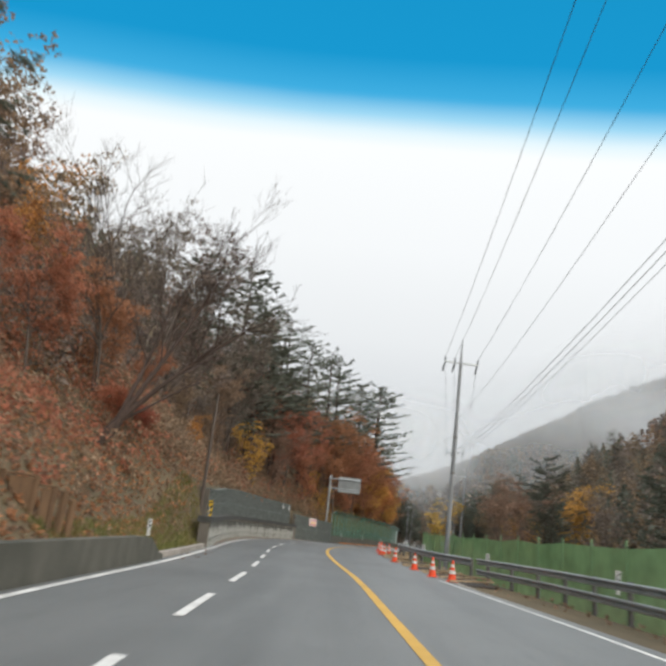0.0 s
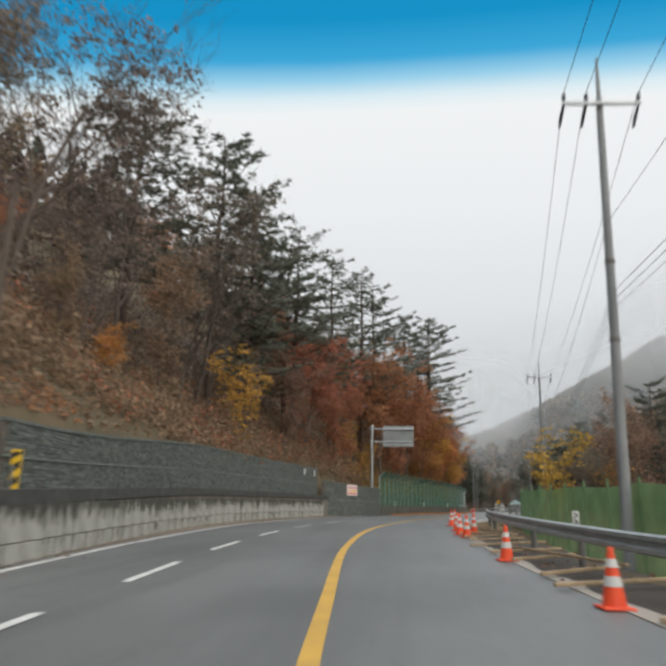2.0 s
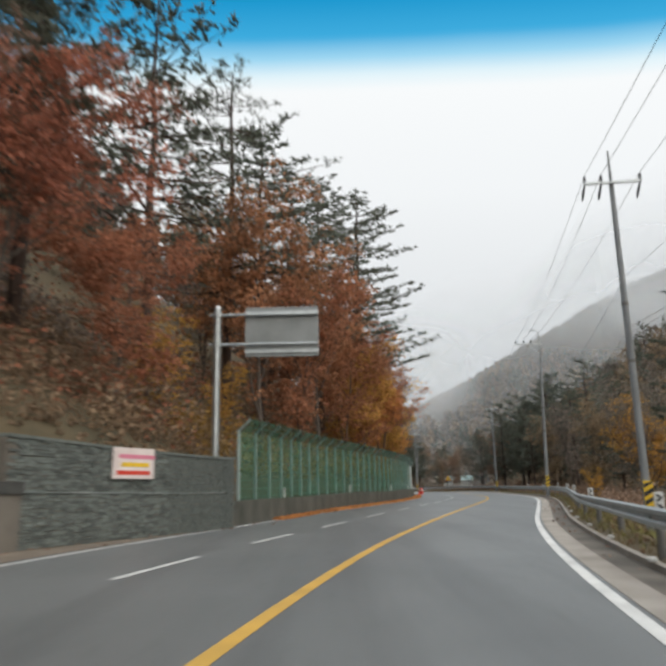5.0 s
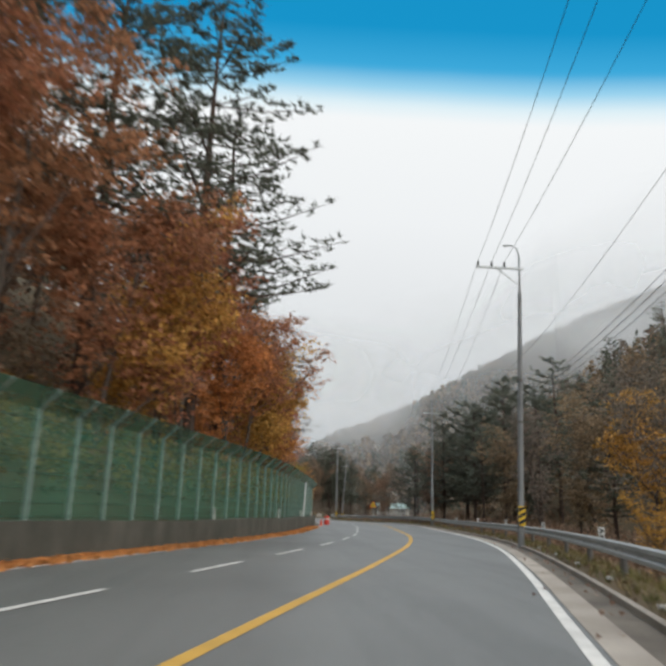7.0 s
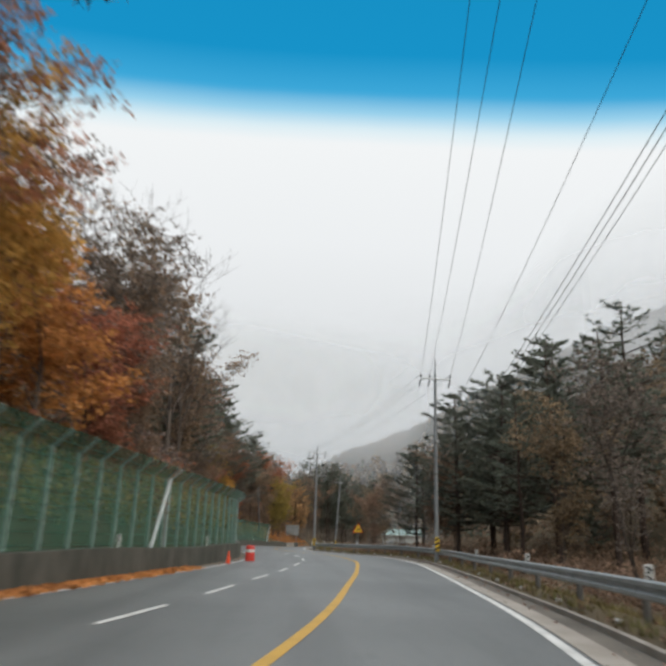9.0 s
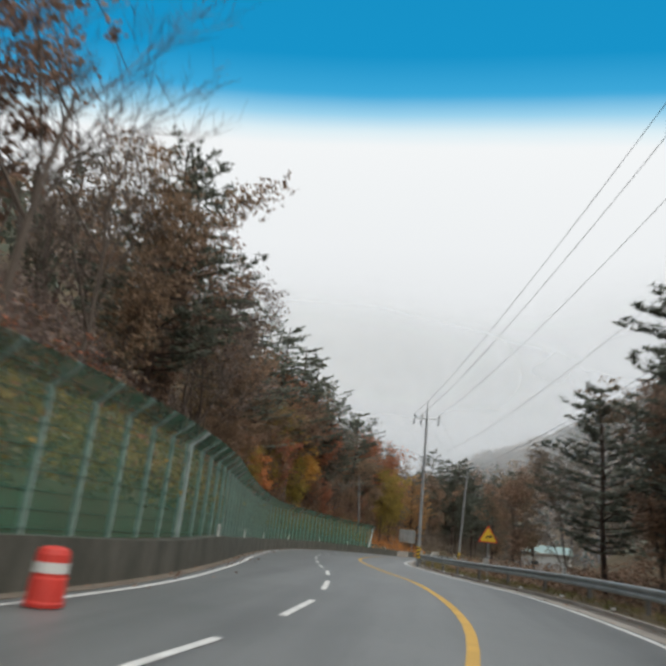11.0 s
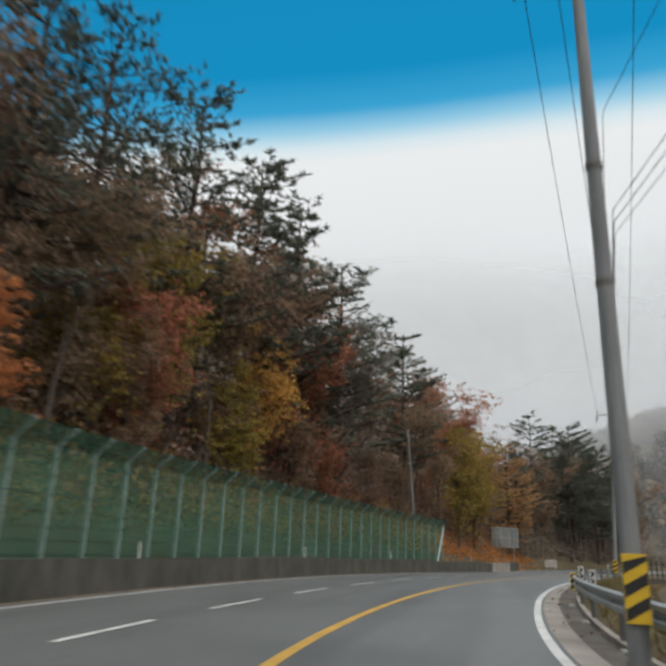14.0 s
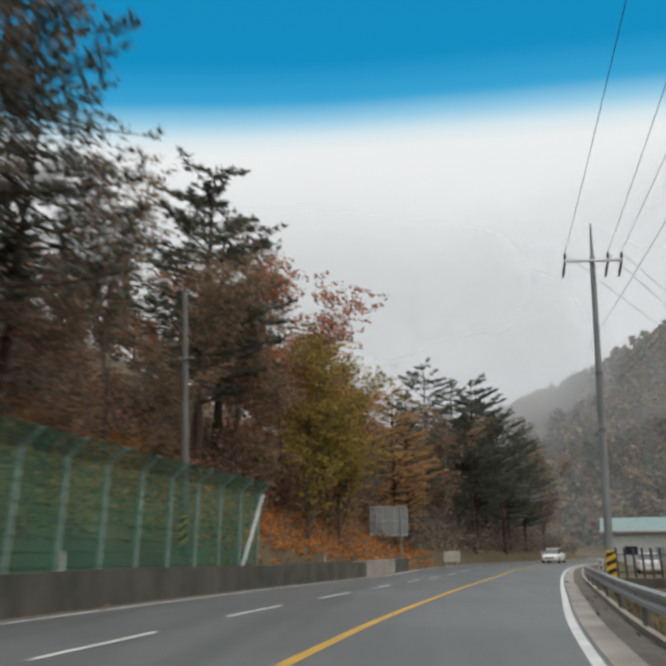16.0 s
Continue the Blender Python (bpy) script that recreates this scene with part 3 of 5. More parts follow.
def rail_u(y):
    return RAIL_U + 0.2 * smooth(80, 100, y) * (1 - smooth(150, 170, y)) - 0.35 * (1 - smooth(60, 75, y)) + 1.2 * (1 - smooth(20, 34, y)) - 0.4 * smooth(165, 178, y)


def rail_drop(y):
    return 0.09 * smooth(190, 204, y)


def w_beam(u_f, y0, y1, z, name, parent, step=1.0, tall=1.0):
    prof = [(x, h * tall) for x, h in ((0.0, -0.155), (-0.07, -0.125), (-0.07, -0.06), (-0.01, -0.02), (-0.01, 0.02), (-0.07, 0.06), (-0.07, 0.125), (0.0, 0.155))]
    n = max(2, round((y1 - y0) / step))
    verts, faces = [], []
    inv = parent.matrix_world.inverted()
    for i in range(n + 1):
        y = lerp(y0, y1, i / n)
        for x, h in prof:
            verts.append(inv @ at(u_f(y) + x, y, z + h - rail_drop(y)))
    w = len(prof)
    for i in range(n):
        for j in range(w - 1):
            faces.append((i * w + j, i * w + j + 1, (i + 1) * w + j + 1, (i + 1) * w + j))
    ob = link_mesh(name, verts, faces, M_STEEL, parent)
    m = ob.modifiers.new("thickness", "SOLIDIFY")
    m.thickness = 0.006
    return ob


def build_guardrail(y0, y1, beams, label):
    rail = thing("guardrail", Matrix.Translation(at(rail_u(y0), y0)), label, "guardrail", kind="structure")
    inv = rail.matrix_world.inverted()
    for z in beams:
        w_beam(rail_u, y0, y1, z, "beam", rail, tall=1.0 if len(beams) == 1 else 0.66)
    verts, faces = [], []
    tube(verts, faces, [Vector((0.11, 0, -0.5)), Vector((0.11, 0, max(beams) + 0.12))], [0.07, 0.07], 8)
    me = bpy.data.meshes.new("post")
    me.from_pydata([tuple(v) for v in verts], [], faces)
    me.materials.append(M_RAIL_POST)
    bl = box_bm(0.1, 0.09, 0.2, 0.02, 0, 0)
    mb = bpy.data.meshes.new("spacer")
    bl.to_mesh(mb)
    bl.free()
    mb.materials.append(M_STEEL)
    y = y0 + 0.3
    while y < y1:
        o = bpy.data.objects.new("post", me)
        scene.collection.objects.link(o)
        o.parent = rail
        o.matrix_local = inv @ Matrix.Translation(at(rail_u(y), y, -rail_drop(y))) @ pose(0, 0, 0, 0, 0, heading(y))
        for z in beams:
            s = bpy.data.objects.new("spacer", mb)
            scene.collection.objects.link(s)
            s.parent = rail
            s.matrix_local = inv @ Matrix.Translation(at(rail_u(y) - 0.01, y, z - 0.1 - rail_drop(y))) @ pose(0, 0, 0, 0, 0, heading(y))
        y += 4.0 if len(beams) == 1 else 2.0


build_guardrail(-20, 27.0, (0.72, 0.34), "double-beam galvanised steel guardrail")
build_guardrail(27.6, 240, (0.66,), "single-beam galvanised steel guardrail on round posts")


# ---- poles and cables ----
def utility_pole(x, y, base, top, arm, kind, lean=(0, 0)):
    """A tapered concrete pole with a steel crossarm. kind: 'T' both sides, 'L' arm to one side with a lamp bracket, 'R' more insulators on the far side."""
    label = {"T": "tall grey concrete utility pole with a crossarm", "L": "grey utility pole with a side arm and curved lamp bracket", "R": "leaning grey concrete utility pole with a crossarm"}[kind]
    pole = thing("utility_pole", Matrix.Translation((x, y, base)) @ pose(0, 0, 0, lean[0], lean[1], heading(y) * 0.5), label, "utility pole", "roadside utility poles")
    h = top - base
    part("shaft", lathe_bm([(0.135, -0.6), (0.135, 0.0), (0.115, h * 0.45), (0.085, h - 1.25), (0.06, h - 1.2), (0.03, h)], 12), M_POLE, pole)
    a = arm - base
    half = 1.0
    if kind == "L":
        x0, x1, ins = -2.0, 0.15, (-1.92, -1.3, -0.72)
    else:
        x0, x1, ins = -half, half, ((-0.95, -0.38, 0.95) if kind == "T" else (-0.95, 0.5, 0.95))
    part("crossarm", box_bm(x1 - x0, 0.09, 0.09, (x0 + x1) / 2, -0.16, a - 0.045, 0.008), M_STEEL, pole)
    ends = []
    first = None
    for k in ins:
        bm = lathe_bm([(0.03, 0), (0.06, 0.05), (0.035, 0.09), (0.06, 0.13), (0.035, 0.17), (0.05, 0.22), (0.02, 0.25)], 8)
        if first is None:
            first = part("insulator", bm, M_BLACK, pole)
            first.location = (k, -0.16, a + 0.05)
        else:
            bm.free()
            o = twin(first, Matrix.Translation((k, -0.16, a + 0.05)))
        ends.append(pole.matrix_world @ Vector((k, -0.16, a + 0.3)))
    if kind == "L":
        verts, faces = [], []
        tube(verts, faces, [Vector((0, 0, h - 0.3)), Vector((-0.02, 0, h + 0.55)), Vector((-0.12, 0, h + 0.9)), Vector((-0.35, 0, h + 1.05)), Vector((-0.75, 0, h + 1.02))], [0.05, 0.045, 0.04, 0.04, 0.05], 8)
        link_mesh("lamp_bracket", verts, faces, M_STEEL, pole)
        verts, faces = [], []
        tube(verts, faces, [Vector((-1.1, -0.16, a)), Vector((-0.1, -0.1, a - 0.75))], [0.025, 0.025], 5)
        link_mesh("stay", verts, faces, M_STEEL, pole)
    else:
        for k in ins:
            verts, faces = [], []
            tube(verts, faces, [Vector((k, -0.16, a)), Vector((k - 0.03, 0.1, a - 0.28)), Vector((k - 0.05, 0.2, a - 0.5))], [0.03, 0.05, 0.03], 6)
            link_mesh("hanging_insulator", verts, faces, M_BLACK, pole)
    for z in (h * 0.56, h * 0.41):
        part("band", lathe_bm([(0.122, z), (0.128, z + 0.03), (0.128, z + 0.09), (0.118, z + 0.12)], 10), M_OLD_POLE, pole)
    return pole, ends


def hazard_board(parent, z, yaw=0):
    """Black and yellow slanted stripes wrapped on a flat plate."""
    plate = part("hazard_plate", box_bm(0.29, 0.03, 0.8, 0, -0.18, z, 0.004), M_SIGN_YELLOW, parent, "yellow plate with slanted black stripes")
    for i in range(3):
        bm = bmesh.new()
        zz = z + 0.02 + i * 0.27
        v = [bm.verts.new(p) for p in ((-0.14, -0.201, zz), (0.14, -0.201, zz + 0.16), (0.14, -0.201, min(zz + 0.3, z + 0.78)), (-0.14, -0.201, zz + 0.14))]
        bm.faces.new(v)
        o = part("stripe", bm, M_BLACK, plate)


POLES = ((3.45, -6.0, 0.2, 13.2, 11.9, "T"), (6.1, 38.05, 0.2, 13.55, 12.08, "T", (0, 1.4)), (13.0, 79.2, 1.0, 14.25, 12.95, "T", (0, 0.6)), (19.75, 110.7, 1.75, 14.0, 13.85, "L", (0, 2.2)), (25.4, 150.3, 1.9, 14.65, 13.2, "T", (0, 0.4)), (19.5, 189.1, 1.9, 14.45, 13.03, "T"), (24.65, 230.2, 1.9, 14.75, 13.25, "R", (0, 3.4)), (50.0, 262.0, 1.9, 14.9, 13.4, "T"))
pole_ends = []
for spec in POLES:
    ob, ends = utility_pole(*spec)
    pole_ends.append((ob, ends, spec))
    if spec[1] > 60:
        hazard_board(ob, 0.75)


def cable(a, b, sag, r, label):
    pts = []
    for i in range(15):
        t = i / 14
        p = a.lerp(b, t)
        p.z -= sag * 4 * t * (1 - t)
        pts.append(p)
    verts, faces = [], []
    tube(verts, faces, pts, [r] * 15, 5)
    ob = link_mesh("overhead_cable", verts, faces, M_CABLE)
    tagged(ob, label, "cable", "overhead cables")


for (oa, ea, sa), (ob_, eb, sb) in zip(pole_ends, pole_ends[1:]):
    for p, q in zip(ea, eb):
        cable(p, q, 0.55, 0.009, "thin dark overhead power line between poles")
    for f, r in ((0.64, 0.006), (0.505, 0.0065), (0.49, 0.0065), (0.475, 0.005)):
        p = Vector((sa[0] + 0.2, sa[1], sa[2] + (sa[3] - sa[2]) * f))
        q = Vector((sb[0] + 0.2, sb[1], sb[2] + (sb[3] - sb[2]) * f))
        cable(p, q, 0.7, r, "dark communication cable slung below the power lines")


def leaf_quads(rng, centres, size, flat=0.0, long=1.35):
    verts, faces = [], []
    for c in centres:
        s = size * rng.uniform(0.6, 1.3)
        a = Vector((rng.gauss(0, 1), rng.gauss(0, 1), rng.gauss(0, 1) * (1 - flat))).normalized()
        b = a.orthogonal().normalized()
        b = (b * rng.uniform(-1, 1) + a.cross(b) * rng.uniform(-1, 1)).normalized()
        k = len(verts)
        verts += [c + a * s * 0.75 * long, c - a * s * 0.45 + b * s * 0.55, c - a * s * 0.45 - b * s * 0.55]
        faces.append((k, k + 1, k + 2))
    return verts, faces


# ---- road furniture ----
def road_sign_back():
    """Direction sign on a tall post, seen from behind."""
    s = thing("road_sign", Matrix.Translation((-1.05, 79.95, 1.95)), "large grey direction sign on a steel post seen from behind", "road sign")
    part("post", lathe_bm([(0.13, -0.7), (0.13, 0.0), (0.125, 6.85), (0.09, 6.95)], 12), M_STEEL, s)
    for z in (6.62, 5.55):
        part("arm", lathe_bm([(0.055, 0), (0.055, 3.75)], 8, m=Matrix.Translation((-0.25, 0.0, z)) @ pose(0, 0, 0, 0, 90, 0)), M_STEEL, s)
        part("clamp", lathe_bm([(0.17, z - 0.08), (0.17, z + 0.08)], 10), M_STEEL, s)
    panel = part("panel", box_bm(2.6, 0.05, 1.8, 2.26, 0.14, 5.12, 0.01), M_PANEL, s, "plain grey back of the sign")
    for z in (5.12, 6.52):
        part("edge_rail", box_bm(2.6, 0.05, 0.12, 2.26, 0.085, z + 0.13), M_STEEL, panel)


def low_sign_back():
    s = thing("notice_sign", Matrix.Translation((17.4, 258.0, 2.0)), "grey panel sign on two legs seen from behind", "road sign")
    for x in (-1.0, 0.85):
        part("leg", lathe_bm([(0.06, -0.3), (0.06, 4.3)], 8, m=Matrix.Translation((x, 0.08, 0))), M_STEEL, s)
    panel = part("panel", box_bm(2.75, 0.05, 2.1, 0, 0.17, 2.35, 0.01), M_PANEL, s, "plain grey back of the panel")
    for z in (2.38, 3.35, 4.36):
        part("rail", box_bm(2.7, 0.05, 0.08, 0, 0.115, z), M_STEEL, panel)
    for x in (-1.32, -0.45, 0.45, 1.32):
        part("upright", box_bm(0.06, 0.04, 2.05, x, 0.12, 2.37), M_STEEL, panel)
    b = thing("small_board", Matrix.Translation((22.5, 268.0, 2.0)) @ pose(0, 0, 0, 0, 0, 8), "small pale notice board on short legs", "sign")
    for x in (-0.5, 0.5):
        part("leg", box_bm(0.06, 0.06, 0.7, x, 0.05, -0.1), M_STEEL, b)
    part("panel", box_bm(1.4, 0.04, 0.85, 0, 0, 0.45, 0.008), M_CONC_CLEAN, b)


def warning_sign():
    s = thing("warning_sign", Matrix.Translation(at(6.0, 175.0, 0.1)) @ pose(0, 0, 0, 0, 0, -8), "triangular yellow warning sign with a red border on a post", "road sign")
    part("post", lathe_bm([(0.035, -0.9), (0.035, 2.55)], 10, m=Matrix.Translation((0, 0.05, 0))), M_STEEL, s)
    for name, size, dy, m in (("border", 1.0, 0.0, M_SIGN_RED), ("face", 0.80, -0.012, M_SIGN_YELLOW)):
        bm = bmesh.new()
        h = size * 0.866
        c = 1.78 + (1.0 - size) * 0.29
        pts = []
        for cx, cz, a0 in ((-size / 2, c, 210), (size / 2, c, 330), (0, c + h, 90)):
            for a in (-50, -25, 0, 25, 50):
                t = radians(a0 + a)
                k = 0.05
                pts.append((cx * 0.9 + k * math.cos(t), cz + (0.04 if cz < c + 0.1 else -0.05) + k * math.sin(t)))
        lo = [bm.verts.new((x, dy - 0.006, z)) for x, z in pts]
        hi = [bm.verts.new((x, dy + 0.006, z)) for x, z in pts]
        bm.faces.new(lo)
        bm.faces.new(hi[::-1])
        for i in range(len(lo)):
            j = (i + 1) % len(lo)
            bm.faces.new((lo[j], lo[i], hi[i], hi[j]))
        part(name, bm, m, s)
    bm = bmesh.new()
    pts = [(-0.2, 1.95), (-0.12, 1.95), (-0.12, 2.06), (-0.02, 2.15), (0.08, 2.12), (0.08, 2.2), (0.24, 2.1), (0.08, 2.0), (0.08, 2.06), (0.0, 2.07), (-0.06, 2.02), (-0.06, 1.95)]
    lo = [bm.verts.new((x, -0.021, z)) for x, z in pts]
    bm.faces.new(lo)
    part("arrow", bm, M_BLACK, s, "black bent arrow")


def cone_template():
    c = thing("traffic_cone", Matrix(), "orange traffic cone with two white reflective bands", "traffic cone", "cones along the road works")
    part("base", box_bm(0.38, 0.38, 0.035, 0, 0, 0, 0.01), M_CONE, c)
    part("body", lathe_bm([(0.145, 0.035), (0.14, 0.06), (0.033, 0.70), (0.022, 0.72)], 18), M_CONE, c)
    for z0, z1 in ((0.26, 0.38), (0.48, 0.58)):
        r = lambda z: 0.14 - 0.107 * (z - 0.06) / 0.64 + 0.004
        part("reflective_band", lathe_bm([(r(z0), z0), (r(z1), z1)], 18), M_SIGN_WHITE, c, "white reflective band")
    return c


def place_cones():
    c = cone_template()
    spots = ((4.17, 24.4), (3.80, 26.6), (3.62, 30.9), (3.30, 37.0), (3.30, 45.2), (3.22, 46.8), (3.80, 47.6), (3.36, 49.5), (3.6, 55.2), (4.0, 58.0))
    rr = random.Random(2)
    for i, (x, y) in enumerate(spots):
        m = Matrix.Translation((x, y, road_z(y) + 0.006)) @ pose(0, 0, 0, 0, 0, rr.uniform(0, 90))
        if i == 0:
            c.matrix_world = m
        else:
            copy_thing(c, m)
    s = thing("traffic_cone", Matrix.Translation((13.75, 142.1, road_z(142.1) + 0.02)) @ Matrix.Scale(0.82, 4), "plain red-orange cone beside the low wall", "traffic cone", "cones along the road works")
    part("base", box_bm(0.34, 0.34, 0.03, 0, 0, 0, 0.01), M_CONE, s)
    part("body", lathe_bm([(0.13, 0.03), (0.12, 0.06), (0.03, 0.68), (0.02, 0.70)], 16), M_CONE, s)


def traffic_drum():
    d = thing("traffic_drum", Matrix.Translation((14.55, 145.9, road_z(145.9) + 0.016)) @ Matrix.Scale(0.86, 4), "red plastic traffic drum with a pale band", "traffic drum")
    part("body", lathe_bm([(0.3, 0), (0.31, 0.06), (0.29, 0.08), (0.28, 0.42), (0.265, 0.44), (0.26, 0.78), (0.23, 0.86), (0.12, 0.9)], 20), M_DRUM, d)
    part("band", lathe_bm([(0.272, 0.5), (0.268, 0.66)], 20), M_SIGN_WHITE, d, "pale reflective band")


def delineator_template():
    d = thing("delineator", Matrix(), "white delineator post with a black curved arrow", "delineator", "delineators along the road")
    part("post", box_bm(0.1, 0.04, 0.5, 0, 0, 0, 0.012), M_SIGN_WHITE, d)
    plate = part("plate", box_bm(0.14, 0.02, 0.3, 0, -0.032, 0.26, 0.006), M_SIGN_WHITE, d)
    for z in (0.335, 0.475):
        bm = bmesh.new()
        v = [bm.verts.new(p) for p in ((-0.06, -0.047, z - 0.055), (-0.01, -0.047, z - 0.055), (0.055, -0.047, z), (-0.01, -0.047, z + 0.055), (-0.06, -0.047, z + 0.055), (0.0, -0.047, z))]
        bm.faces.new(v)
        part("chevron", bm, M_BLACK, plate, "black chevron")
    return d


def place_delineators():
    d = delineator_template()
    first = True
    right = [8.0, 17.5, 27.0, 37.0, 47.5, 57.5, 67.5, 77.0, 87.0, 97.9, 108.7, 119.5, 128.9, 139.0, 152.0, 162.0, 171.0, 184.0, 195.3, 198.8, 229.0]
    left = [18.0, 86.0, 96.7, 108.2, 119.0, 130.0, 141.0, 160.0, 172.0, 184.5, 197.0, 209.8, 222.0, 240.0]
    for side, ys in ((1, right), (-1, left)):
        for y in ys:
            if side > 0:
                p = at(rail_u(y) + (0.06 if y > 60 else 0.35), y, 0.48)
            else:
                p = at(wall_foot(y) - 0.12, y, 0.80 if y > 70 else 0.62)
            m = Matrix.Translation(p) @ pose(0, 0, 0, 0, 0, heading(y)) @ Matrix.Scale(1.0 if side > 0 else 0.75, 4)
            if first:
                d.matrix_world = m
                first = False
            else:
                copy_thing(d, m)


def kerb_reflectors():
    """Small pale reflectors along the foot of the guardrail."""
    first = None
    for i in range(34):
        y = 63.0 + 4.1 * i
        m = Matrix.Translation(at(rail_u(y) - 0.22, y, 0.08)) @ pose(0, 0, 0, 0, 0, heading(y))
        if first is None:
            first = thing("reflector", m, "small pale reflector at the foot of the guardrail", "reflector", "reflectors along the guardrail")
            part("body", box_bm(0.12, 0.09, 0.07, 0, 0, 0, 0.015), M_SIGN_WHITE, first)
        else:
            copy_thing(first, m)


def low_wall():
    """Low concrete wall at the foot of the bank, ending in a slope."""
    top = lambda y: 0.62 if y < 17.6 else lerp(0.62, 0.12, smooth(17.6, 19.6, y))
    w = wall_run("low_wall", lambda y: wall_foot(y) + 0.02, -25, 19.7, -0.2, top, 0.3, M_BASE, 0.6)
    tagged(w, "low weathered concrete wall at the foot of the bank", "concrete wall", kind="structure")
    k = strip("kerb_left", lambda y: wall_foot(y) - 0.25, lambda y: wall_foot(y) - 0.05, 19.8, 30.0, 0.16, M_GUTTER, thick=0.4)
    tagged(k, "low concrete kerb at the foot of the grass bank", "kerb", kind="structure")


def timber_fence():
    """Stepped row of timber panels with capping boards, from the low wall back into the bank."""
    f = thing("timber_panel_fence", Matrix.Translation((-7.6, 15.4, 0.3)), "weathered brown timber panels stepping down the bank", "fence")
    row = ((-9.8, 14.2, 2.2), (-8.6, 14.8, 2.1), (-7.42, 15.25, 2.05), (-6.77, 15.55, 1.86), (-6.42, 15.8, 1.78), (-6.24, 15.98, 1.62), (-6.08, 16.15, 1.6))
    for (xa, ya, top), (xb, yb, _) in zip(row, row[1:]):
        w = math.hypot(xb - xa, yb - ya)
        m = pose((xa + xb) / 2 + 7.6, (ya + yb) / 2 - 15.4, 0, 0, 0, math.degrees(math.atan2(yb - ya, xb - xa)))
        for name, bm in (("panel", box_bm(w - 0.16, 0.06, top - 0.38, 0, 0, 0, 0.01)), ("capping", box_bm(w - 0.02, 0.12, 0.05, 0, 0, top - 0.35, 0.01)), ("post", box_bm(0.13, 0.13, top - 0.34, w / 2 - 0.06, 0.0, 0, 0.015))):
            bm.transform(m)
            part(name, bm, M_TIMBER, f)


def slope_pole():
    p = thing("wooden_pole", Matrix.Translation(at(-6.55, 33.6, 1.0)), "dark slender wooden pole behind the wall", "pole")
    part("shaft", lathe_bm([(0.1, -0.3), (0.1, 0), (0.07, 6.3)], 8), M_BARK, p)
    h = thing("hazard_board", Matrix.Translation(at(-6.2, 34.6, 1.22)), "black and yellow striped hazard board on the wall", "hazard board")
    hazard_board(h, 0.02)
    part("bracket", box_bm(0.05, 0.2, 0.5, 0, -0.12, 0.02), M_STEEL, h)


def fence_side_pole():
    """Weathered pole close behind the fence, with a short bracket and a striped wrap low down."""
    p = thing("weathered_pole", Matrix.Translation(at(-7.5, 228.6, 0.5)) @ pose(0, 0, 0, 0, -4.2, 0), "weathered grey pole standing behind the fence", "pole")
    part("shaft", lathe_bm([(0.15, -0.4), (0.15, 0.0), (0.125, 5.0), (0.10, 9.35), (0.05, 9.4)], 10), M_OLD_POLE, p)
    part("bracket", box_bm(0.5, 0.06, 0.06, 0.1, -0.12, 6.9, 0.01), M_STEEL, p)
    hazard_board(p, 1.0)


def rail_marker():
    """Striped plate wrapped round a guardrail post."""
    y = 203.2
    h = thing("hazard_board", Matrix.Translation(at(rail_u(y) - 0.05, y, 0.32)) @ pose(0, 0, 0, 0, 0, heading(y)) @ Matrix.Scale(0.62, 4), "black and yellow striped hazard plate on the guardrail", "hazard board")
    hazard_board(h, -0.05)
    part("bracket", box_bm(0.05, 0.2, 0.5, 0.1, -0.1, 0.0), M_STEEL, h)


def wall_plates():
    """Two small white marker plates near the end of the stone wall."""
    for y in (68.8, 70.8):
        p = thing("marker_plate", Matrix.Translation(at(wall_foot(y) - 0.46, y, 2.78)) @ pose(0, 0, 0, 0, 0, heading(y)), "small white marker plate on the stone wall", "plate", "plates on the stone wall")
        part("face", box_bm(0.03, 0.22, 0.42, 0.0, 0, 0, 0.006), M_SIGN_WHITE, p)


def wall_banner():
    b = thing("banner", Matrix.Translation(at(-6.85, 75.2, 1.15)) @ pose(0, 0, 0, 0, 0, heading(75.2) - 14), "faded pink and yellow printed banner on the stone wall", "banner")
    part("sheet", box_bm(0.015, 1.5, 0.8, 0, 0, 0.4), M_BANNER, b)
    for i, (w, mt) in enumerate(((1.2, M_SIGN_RED), (1.0, M_SIGN_YELLOW), (1.3, M_PINK))):
        part("print_bar", box_bm(0.004, w, 0.11, 0.012, 0.05 * i, 0.5 + 0.21 * i), mt, b)


